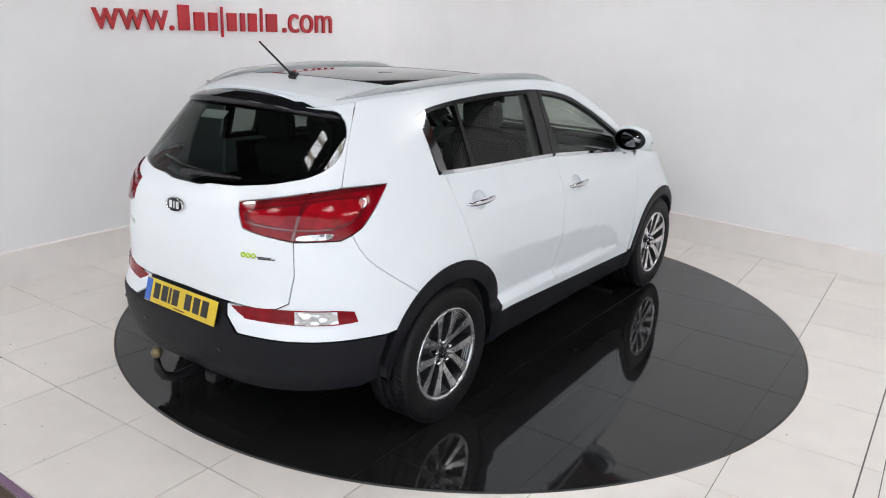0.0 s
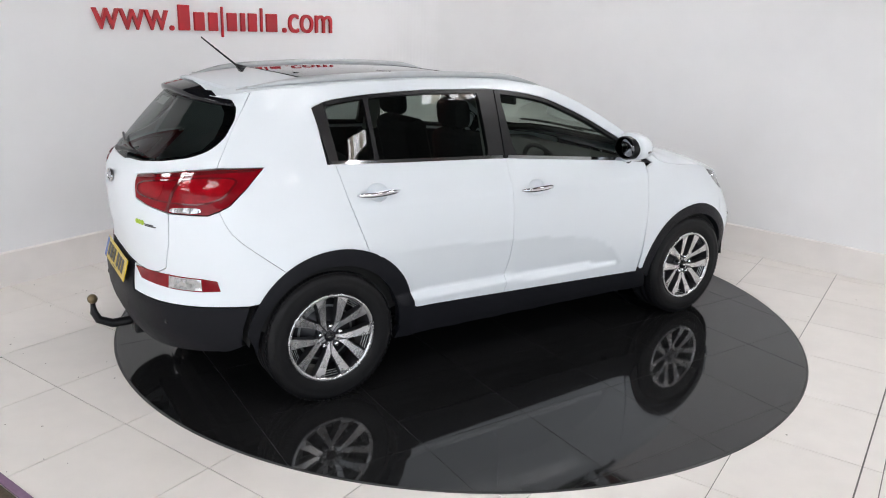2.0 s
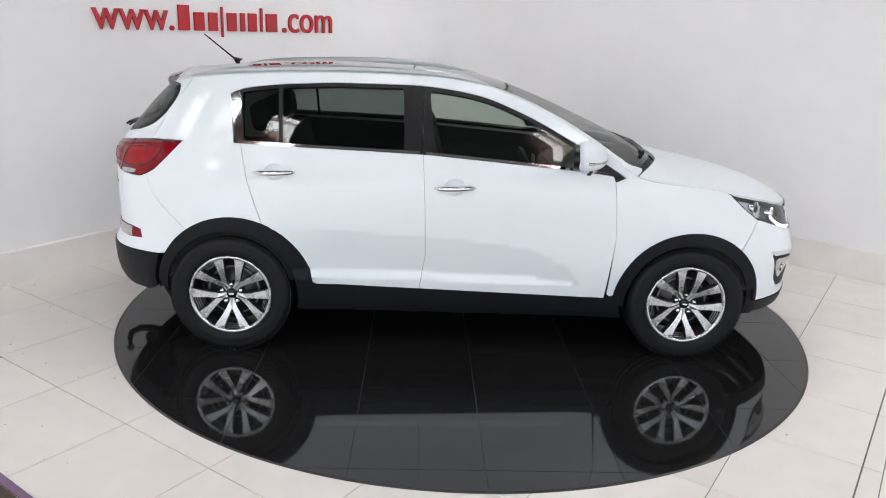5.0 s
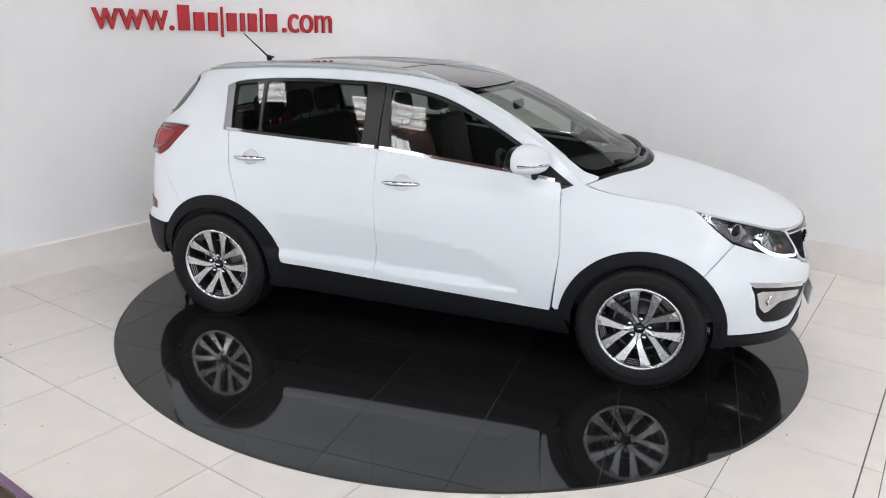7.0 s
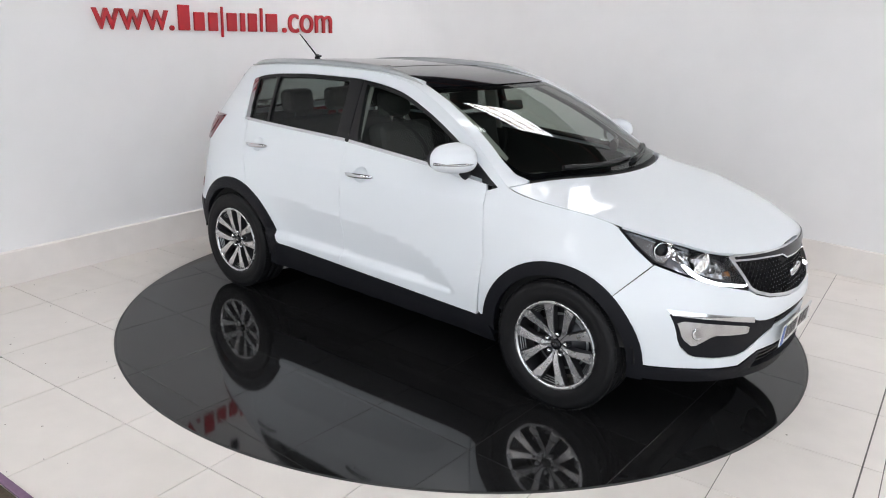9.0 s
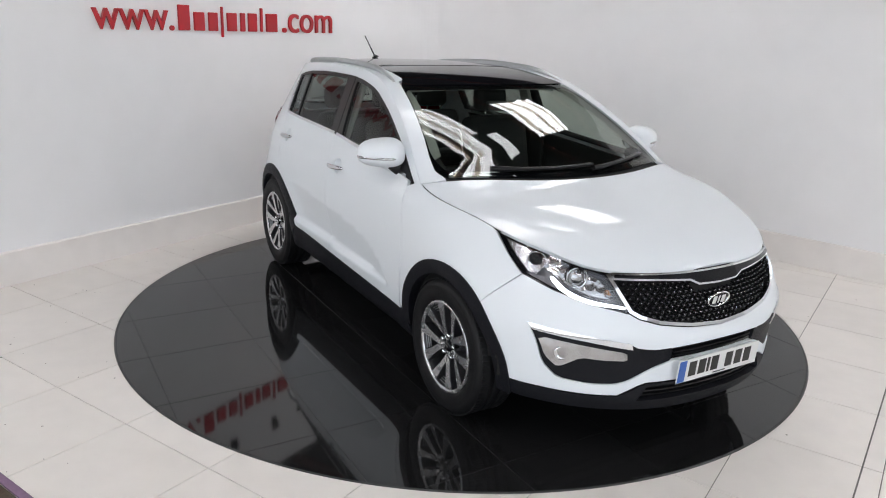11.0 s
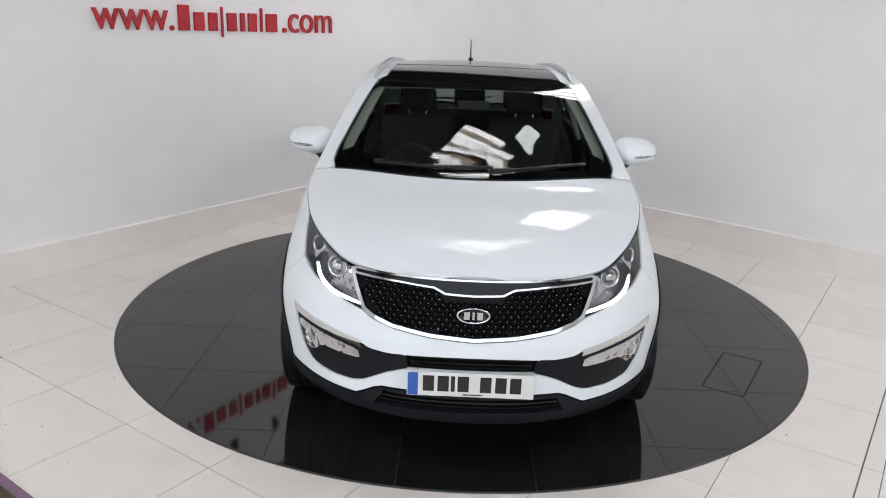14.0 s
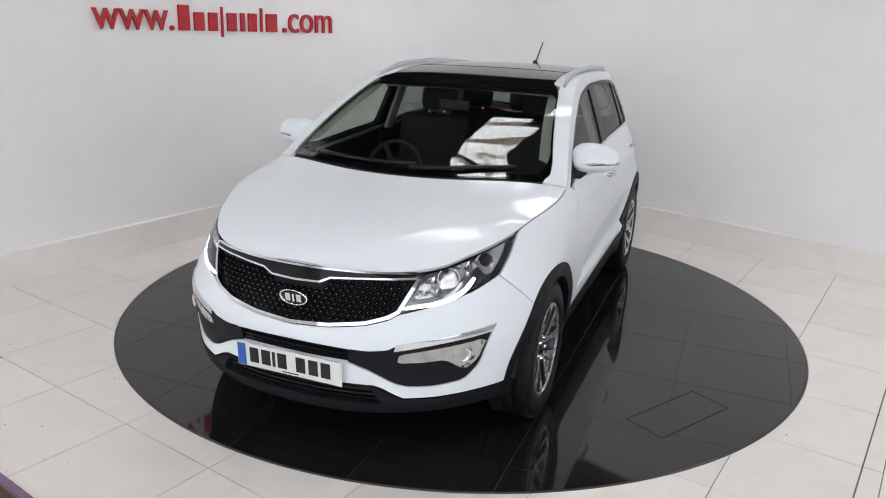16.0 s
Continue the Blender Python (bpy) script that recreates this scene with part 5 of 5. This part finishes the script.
def rear_end(car):
    glass_r = [(0, 1.168), (0.10, 1.168), (0.16, 1.180), (0.30, 1.186), (0.45, 1.204), (0.55, 1.228), (0.596, 1.262), (0.602, 1.32), (0.578, 1.40), (0.548, 1.45), (0.50, 1.49), (0.3, 1.50)]
    gf = round_off(rear_poly([(y, z) for y, z in glass_r] + [(-y, z) for y, z in glass_r[::-1] if y > 0]), 2, 0.25)
    tg = [("r", 0.0, 0.690), ("r", 0.45, 0.682), ("r", 0.53, 0.692), ("r", 0.58, 0.72), ("r", 0.600, 0.842), ("r", 0.588, 0.982), ("r", 0.462, 1.008), ("r", 0.393, 1.026), ("r", 0.350, 1.133), ("r", 0.513, 1.162), ("r", 0.655, 1.190),
          ("s", -1.78, 1.194), ("s", -1.681, 1.359), ("s", -1.625, 1.44)] + [("s", x, float(edge_z(x)) - 0.002) for x in (-1.57, -1.62, -1.66, -1.70)] + [("r", 0.38, 1.500), ("r", 0.2, 1.506), ("r", 0.0, 1.508)]
    gate = skin("tailgate", wrap, across_rear(tg), PAINT, car, [gf], step=0.04)
    skin("rear_window", wrap, gf, TINT, gate, off=-0.004, depth=0.004, gap=0.002, step=0.05, label="dark tinted rear window")
    gi = rear_poly([(y * 0.94, 1.33 + (z - 1.33) * 0.86) for y, z in glass_r] + [(-y * 0.94, 1.33 + (z - 1.33) * 0.86) for y, z in glass_r[::-1] if y > 0])
    skin("window_border", wrap, gf, GLOSSBLACK, gate, [gi], off=-0.012, depth=0.004, gap=0.003, step=0.04)
    skin("tailgate_lining", wrap, rear_poly([(-0.58, 0.76), (0.58, 0.76), (0.56, 1.16), (-0.56, 1.16)]), CABIN, gate, off=-0.06, depth=0.01, gap=0, step=0.08)
    sk = rear_poly([(0.02, 1.425), (0.19, 1.420), (0.19, 1.455), (0.02, 1.460)])
    skin("window_sticker", wrap, [(6 - u, z) for u, z in sk][::-1], PAPER, gate, off=-0.011, depth=0.001, gap=0, step=0.04, label="pale paper window sticker")
    # rear wiper
    def gp(y, z, o=0.03):
        u = R(abs(y), z)[0]
        p = wrap(u if y < 0 else 6 - u, z)
        return Vector(p) + Vector((-o, 0, o * 0.4))
    part("rear_wiper", tube([gp(0.0, 1.195), gp(-0.08, 1.205), gp(-0.20, 1.21), gp(-0.30, 1.21)], [0.018, 0.012, 0.009, 0.006], 8), SATIN, gate, "black rear wiper arm")
    part("wiper_blade", tube([gp(0.22, 1.245, 0.014), gp(0.05, 1.225, 0.014), gp(-0.15, 1.215, 0.014), gp(-0.32, 1.212, 0.014)], 0.006, 6), SATIN, gate)
    badge(gate, -2.138, 1.071, -1, 0.125, 4, SATIN)
    # left model script and right trim badge as plain bars
    for y0, y1, z0, z1, mat in ((-0.53, -0.462, 0.904, 0.909, PLATEINK), (-0.515, -0.458, 0.911, 0.915, PLATEINK)):
        b = rear_poly([(abs(y1), z0), (abs(y0), z0), (abs(y0), z1), (abs(y1), z1)])
        skin("trim_badge_bar", wrap, b, mat, gate, off=0.003, depth=0.003, gap=0, step=0.03)
    for y in (-0.397, -0.420, -0.443):
        p = Vector(wrap(R(abs(y), 0.916)[0], 0.916))
        part("trim_badge_ring", lathe([(0.0115, 0.001), (0.0115, -0.005), (0.0065, -0.005), (0.0065, 0.001)], 18, "X", m=Matrix.Translation(p) @ Matrix.Rotation(radians(10), 4, "Z")), LIME, gate)
    b = rear_poly([(0.40, 0.905), (0.60, 0.905), (0.60, 0.925), (0.40, 0.925)])
    skin("model_badge_bar", wrap, [(6 - u, z) for u, z in b][::-1], SILVER, gate, off=0.003, depth=0.003, gap=0, step=0.03)
    # tail lamps: red body, brighter inner element, clear strip
    outer = mix([("r", 0.354, 1.130), ("r", 0.396, 1.028), ("r", 0.462, 1.011), ("r", 0.588, 0.985), ("s", -1.85, 0.985), ("s", -1.803, 1.005), ("s", -1.754, 1.031), ("s", -1.68, 1.10), ("s", -1.584, 1.194), ("s", -1.78, 1.188), ("r", 0.655, 1.186), ("r", 0.513, 1.159)])
    tl = both("tail_lamp", wrap, outer, LAMPRED, car, rear=True, off=0.008, depth=0.03, gap=0.003, step=0.03, lip=0.006, label="large red wraparound tail lamp")
    e1 = [R(0.42, 1.105), R(0.43, 1.062), R(0.545, 1.045), R(0.545, 1.120)]
    e2 = [R(0.60, 1.035), S(-1.87, 1.035), S(-1.77, 1.07), S(-1.70, 1.150), S(-1.85, 1.145), R(0.60, 1.13)]
    e3 = [R(0.592, 0.990), S(-1.88, 0.992), S(-1.865, 1.018), R(0.60, 1.012)]
    for e, mat, nm in ((e1, LAMPREDLIGHT, "lamp_element"), (e2, LAMPREDLIGHT, "brake_element"), (e3, LAMPCLEAR, "reversing_element")):
        both(nm, wrap, round_off(e, 2, 0.2), mat, tl, rear=True, off=0.0105, depth=0.006, gap=0, step=0.025, lip=0.002)
    guide = round_off([R(0.40, 1.108), R(0.41, 1.050), R(0.59, 1.028), S(-1.86, 1.028), S(-1.76, 1.066), S(-1.685, 1.152), S(-1.85, 1.150), R(0.60, 1.138)], 2, 0.2)
    both("light_guide", wrap, guide, LAMPDARK, tl, rear=True, holes=[shrink(guide, 0.006, 1.5)], off=0.0118, depth=0.006, gap=0, step=0.025)
    band = mix([("r", 0.375, 1.128), ("r", 0.378, 1.118), ("r", 0.60, 1.150), ("s", -1.80, 1.165), ("s", -1.63, 1.180), ("s", -1.60, 1.189), ("s", -1.78, 1.182), ("r", 0.655, 1.178), ("r", 0.513, 1.152)])
    both("lamp_brow", wrap, band, LAMPDARK, tl, rear=True, off=0.0105, depth=0.006, gap=0, step=0.025)
    div = [R(0.581, 0.992), R(0.590, 0.992), R(0.594, 1.172), R(0.585, 1.172)]
    both("lamp_joint", wrap, div, LAMPDARK, tl, rear=True, off=0.0125, depth=0.006, gap=0, step=0.03)
    # bumpers
    wh = mix([("r", 0.285, 0.675), ("r", 0.290, 0.622), ("r", 0.377, 0.568), ("r", 0.59, 0.566), ("s", -1.908, 0.568), ("s", -1.722, 0.573)] + [("s", *p) for p in arc(*REAR_ARCH, 150, 125, 6)] +
             [("s", -1.553, 0.725), ("s", -1.668, 0.816), ("s", -1.722, 0.861), ("s", -1.762, 0.903), ("s", -1.786, 0.950), ("s", -1.803, 1.003), ("s", -1.85, 0.983), ("r", 0.590, 0.982), ("r", 0.602, 0.842), ("r", 0.583, 0.718), ("r", 0.53, 0.688), ("r", 0.45, 0.678)])
    wb = both("rear_bumper", wrap, wh, PAINT, car, rear=True)
    ref = mix([("r", 0.305, 0.670), ("r", 0.385, 0.623), ("r", 0.612, 0.628), ("s", -1.90, 0.634), ("s", -1.832, 0.642), ("s", -1.842, 0.688), ("s", -1.90, 0.696), ("r", 0.607, 0.694), ("r", 0.45, 0.684)])
    lamp = both("rear_fog_lamp", wrap, ref, LAMPRED, wb, rear=True, off=0.006, depth=0.012, gap=0, step=0.025, lip=0.004, label="slim red lower rear lamp")
    rc = mix([("r", 0.612, 0.633), ("r", 0.68, 0.636), ("s", -1.90, 0.641), ("s", -1.90, 0.692), ("r", 0.68, 0.692), ("r", 0.607, 0.690)])
    both("clear_section", wrap, rc, LAMPCLEAR, lamp, rear=True, off=0.009, depth=0.005, gap=0, step=0.02)
    blk = [("r", 0.0, 0.688), ("r", 0.278, 0.680), ("r", 0.284, 0.619), ("r", 0.374, 0.563), ("r", 0.59, 0.561), ("s", -1.908, 0.563), ("s", -1.722, 0.568), ("s", -1.752, 0.45), ("s", -1.755, 0.36), ("s", -1.80, 0.335), ("r", 0.72, 0.325), ("r", 0.45, 0.305), ("r", 0.2, 0.30), ("r", 0.0, 0.30)]
    lowb = skin("rear_lower_bumper", wrap, across_rear(blk), CLADDING, car, off=0.006, depth=0.05, gap=0.002, step=0.04, lip=0.004)
    plate(car, -2.150, 0.626, -1, PLATEYELLOW, 16)
    for y in (-0.62, -0.28, 0.28, 0.62):
        p = Vector(wrap(R(abs(y), 0.47)[0] if y < 0 else 6 - R(abs(y), 0.47)[0], 0.47))
        part("parking_sensor", lathe([(0.0005, -0.010), (0.010, -0.0095), (0.012, -0.006), (0.012, 0.004)], 14, "X", m=Matrix.Translation(p)), SATIN, lowb)
    # tow bar
    tow = part("tow_bar", tube([(-1.95, 0, 0.30), (-2.12, 0, 0.262), (-2.20, 0, 0.262), (-2.265, 0, 0.295), (-2.285, 0, 0.34), (-2.285, 0, 0.395)], [0.03, 0.026, 0.024, 0.022, 0.02, 0.013], 12), SATIN, car, "black swan-neck tow bar")
    b = bmesh.new()
    bmesh.ops.create_uvsphere(b, u_segments=18, v_segments=12, radius=0.026, matrix=Matrix.Translation((-2.285, 0, 0.415)))
    for f in b.faces:
        f.smooth = True
    part("tow_ball", b, material("worn_brass_ball", (0.22, 0.17, 0.10), 0.4, 0.8, grain=0.3), tow)
    part("tow_socket", box(0.07, 0.07, 0.06, Matrix.Translation((-2.08, -0.13, 0.27)), 0.015), SATIN, tow)


def mirrors(car):
    for s in (-1, 1):
        # housing: rounded shell, black foot, glass and repeater
        b = bmesh.new()
        bmesh.ops.create_uvsphere(b, u_segments=28, v_segments=18, radius=1.0)
        for v in b.verts:
            x, y, z = v.co
            n = (abs(x) ** 2.2 + abs(y) ** 2.6 + abs(z) ** 2.6) ** (1 / 2.4)
            x, y, z = x / n, y / n, z / n
            x = x * (1.0 if x > 0 else 0.42)
            taper = 1 - 0.26 * y
            v.co = (0.120 * x * taper, 0.128 * y, 0.083 * z * (1 - 0.12 * y) * (1.0 if z > 0 else 0.85))
        for f in b.faces:
            f.smooth = True
        m = Matrix.Translation((0.640, s * 0.938, 1.197)) @ Matrix.Rotation(radians(12 * s), 4, "Z") @ Matrix.Diagonal((1, s, 1, 1))
        bmesh.ops.transform(b, matrix=m, verts=b.verts)
        if s < 0:
            bmesh.ops.reverse_faces(b, faces=b.faces)
        h = part("door_mirror", b, PAINT, car, "white door mirror with indicator strip")
        part("mirror_stalk", tube([(0.648, s * 0.905, 1.168), (0.668, s * 0.868, 1.142), (0.692, s * 0.828, 1.116)], [0.060, 0.050, 0.030], 14, 0.8), PAINT, h)
        part("mirror_foot", tube([(0.70, s * 0.80, 1.10), (0.69, s * 0.86, 1.125), (0.675, s * 0.90, 1.155)], [0.05, 0.04, 0.035], 10, 0.6), SATIN, h)
        mm = m @ Matrix.Translation((-0.047, 0, 0.000)) @ Matrix.Diagonal((1, 0.108, 0.068, 1))
        part("mirror_rim", lathe([(0.90, -0.010), (0.97, -0.012), (1.02, -0.006), (1.02, 0.030)], 36, "X", m=mm), SATIN, h)
        part("mirror_glass", lathe([(0.001, -0.007), (0.93, -0.007), (0.93, 0.004)], 36, "X", m=mm), MIRROR, h)
        pts = [m @ Vector((0.117 * math.cos(a) * (1 - 0.26 * math.sin(a)), 0.129 * math.sin(a), -0.012)) for a in np.linspace(radians(-25), radians(75), 12)]
        part("indicator_strip", tube(pts, 0.008, 6), LAMPCLEAR, h)
        tri = [(0.70, belt(0.70) + 0.01), (0.89, belt(0.89)), (0.73, 1.18)]
        poly = side_poly(tri)
        skin("mirror_sail", wrap, poly if s < 0 else flip(poly), SATIN, h, off=0.002, depth=0.02, gap=0, step=0.04)


def seat(car, x, y, w, back_h, name):
    g = part(name, box(0.50, w, 0.16, Matrix.Translation((x, y, 0.68)), 0.05, 3), CLOTH, car, "charcoal cloth seat")
    part("backrest", box(0.16, w, back_h, Matrix.Translation((x - 0.30, y, 0.75 + back_h / 2)) @ Matrix.Rotation(radians(-14), 4, "Y"), 0.06, 3), CLOTH, g)
    n = 1 if w < 0.7 else 3
    for k in range(n):
        yy = y + (0 if n == 1 else (k - 1) * w * 0.33)
        zz = 0.75 + back_h + 0.10
        part("headrest", box(0.11, 0.25, 0.17, Matrix.Translation((x - 0.30 - 0.04 - back_h * 0.14, yy, zz)) @ Matrix.Rotation(radians(-8), 4, "Y"), 0.045, 3), CLOTH, g)
        for d in (-0.06, 0.06):
            part("headrest_post", tube([(x - 0.30 - back_h * 0.12, yy + d, zz - 0.15), (x - 0.31 - back_h * 0.13, yy + d, zz - 0.03)], 0.006, 6), CHROME, g)
    return g


def cabin(car):
    fl = part("cabin_floor", box(2.6, 1.5, 0.05, Matrix.Translation((-0.55, 0, 0.50)), 0.01), CABIN, car)
    for y in (-0.37, 0.37):
        seat(car, 0.12, y, 0.50, 0.52, "front_seat")
    seat(car, -0.80, 0, 1.22, 0.46, "rear_seat")
    # dashboard with hood, screen and wheel
    b = bmesh.new()
    prof = [(0.60, 0.62), (0.58, 0.86), (0.63, 0.99), (0.74, 1.02), (0.95, 1.04), (1.12, 1.03), (1.12, 0.62)]
    rows = []
    for y in np.linspace(-0.71, 0.71, 15):
        rows.append([b.verts.new((x + 0.05 * (abs(y) > 0.6), y, z + (0.035 if -0.52 < y < -0.2 and z > 0.9 and x < 0.8 else 0))) for x, z in prof])
    for p, q in zip(rows, rows[1:]):
        for k in range(len(prof) - 1):
            b.faces.new((p[k], p[k + 1], q[k + 1], q[k]))
    b.faces.new(rows[0])
    b.faces.new(rows[-1])
    bmesh.ops.recalc_face_normals(b, faces=b.faces)
    dash = part("dashboard", b, CABIN, car)
    part("centre_screen", box(0.02, 0.20, 0.12, Matrix.Translation((0.585, 0, 0.91)), 0.004), GLOSSBLACK, dash)
    part("air_vent", box(0.02, 0.10, 0.07, Matrix.Translation((0.60, 0.62, 0.92)), 0.01), SILVER, dash)
    m = Matrix.Translation((0.44, -0.37, 0.975)) @ Matrix.Rotation(radians(66), 4, "Y")
    rim = lathe([(0.185 + 0.016 * math.cos(a), 0.016 * math.sin(a)) for a in np.linspace(0, 2 * math.pi, 11)], 40, "Z", m=m)
    sw = part("steering_wheel", rim, CABIN, car, "black steering wheel on the right")
    part("wheel_boss", lathe([(0.0005, -0.02), (0.06, -0.02), (0.075, 0.02), (0.05, 0.06)], 20, "Z", m=m), CABIN, sw)
    for a in (90, 210, 330):
        part("wheel_spoke", box(0.13, 0.035, 0.014, m @ Matrix.Rotation(radians(a), 4, "Z") @ Matrix.Translation((0.115, 0, 0)), 0.004), CABIN, sw)
    part("interior_mirror", box(0.03, 0.20, 0.06, Matrix.Translation((0.38, 0, 1.40)) @ Matrix.Rotation(radians(-12), 4, "Y"), 0.014, 3), CABIN, car)
    for sy in (-1, 1):
        part("b_pillar_lining", box(0.11, 0.03, 0.40, Matrix.Translation((-0.27, sy * 0.695, 1.32)) @ Matrix.Rotation(radians(20 * sy), 4, "X"), 0.012), HEADLINER, car)
        part("b_pillar_base", box(0.15, 0.03, 0.58, Matrix.Translation((-0.27, sy * 0.80, 0.84)), 0.012), CABIN, car)
    part("load_cover", box(0.62, 1.2, 0.02, Matrix.Translation((-1.55, 0, 1.02)), 0.006), CABIN, car)
    # wipers on the screen
    for y0, y1 in ((-0.52, 0.10), (0.08, 0.60)):
        pts = []
        for t in np.linspace(0, 1, 9):
            y = y0 + (y1 - y0) * t
            x = 1.185 - 0.28 * abs(y / 0.80) ** 2.2 - 0.03 * t
            ze = float(edge_z(x))
            pts.append((x, y, float(top(x, y / float(half(x, ze)))[2]) + 0.010))
        w = part("windscreen_wiper", tube(pts, [0.014] * 2 + [0.009] * 7, 8), SATIN, car, "black windscreen wiper")
        part("wiper_blade", tube([(p[0] - 0.018, p[1], p[2] + 0.002) for p in pts[1:]], 0.006, 6), SATIN, w)


def hatch(disc):
    """A let-in access plate in the disc, shown by its dark joint."""
    a, b, c, d = (Vector(p) + Vector((-0.05, 0.027)) for p in ((1.21, 1.318), (0.745, 1.597), (0.858, 1.785), (1.323, 1.506)))
    for p, q in ((a, b), (b, c), (c, d), (d, a)):
        v = q - p
        m = Matrix.Translation((*((p + q) / 2), 0.0022)) @ Matrix.Rotation(math.atan2(v.y, v.x), 4, "Z")
        part("hatch_joint", box(v.length, 0.006, 0.0012, m), UNDER, disc)


# ------------------------------------------------------------------ build
def new_car():
    car = thing("car", "white five-door sport utility car with black plastic cladding", "car")
    fdoors, rdoors = body_panels(car)
    side_windows(car, fdoors, rdoors)
    lid_and_roof(car)
    front_end(car)
    rear_end(car)
    wheels(car)
    mirrors(car)
    cabin(car)
    return car


ground_and_walls()
wall_sign()
wall_brackets()
floodlight()
CAR = new_car()
DISC_OB = turntable()
hatch(DISC_OB)
floor_debris()
floor_tiles()

TURN0, SPEED = 55.39, -10.317
SHIFT = Vector((-0.05, 0.027, 0))
# small departures from an even turn, in degrees
SLIP = curve((0, 1, 2.0, 3.0, 4.2, 6.3, 8.5, 11.5, 13.0, 14.0, 15.0, 16.0), (0.18, 0.08, -0.12, -0.25, -0.2, -0.03, 0.18, 0.3, 0.15, -0.08, -0.3, -0.42))


def motions():
    steps = [0.5 * i for i in range(33)]
    disc_rows, car_rows = [], []
    for t in steps:
        m = pose(0, 0, 0, 0, 0, TURN0 + SPEED * t + float(SLIP(t)))
        disc_rows.append((t, m))
        car_rows.append((t, m @ Matrix.Translation(SHIFT + Vector((0, 0, 0.002)))))
    walk(DISC_OB, disc_rows)
    walk(CAR, car_rows)


motions()
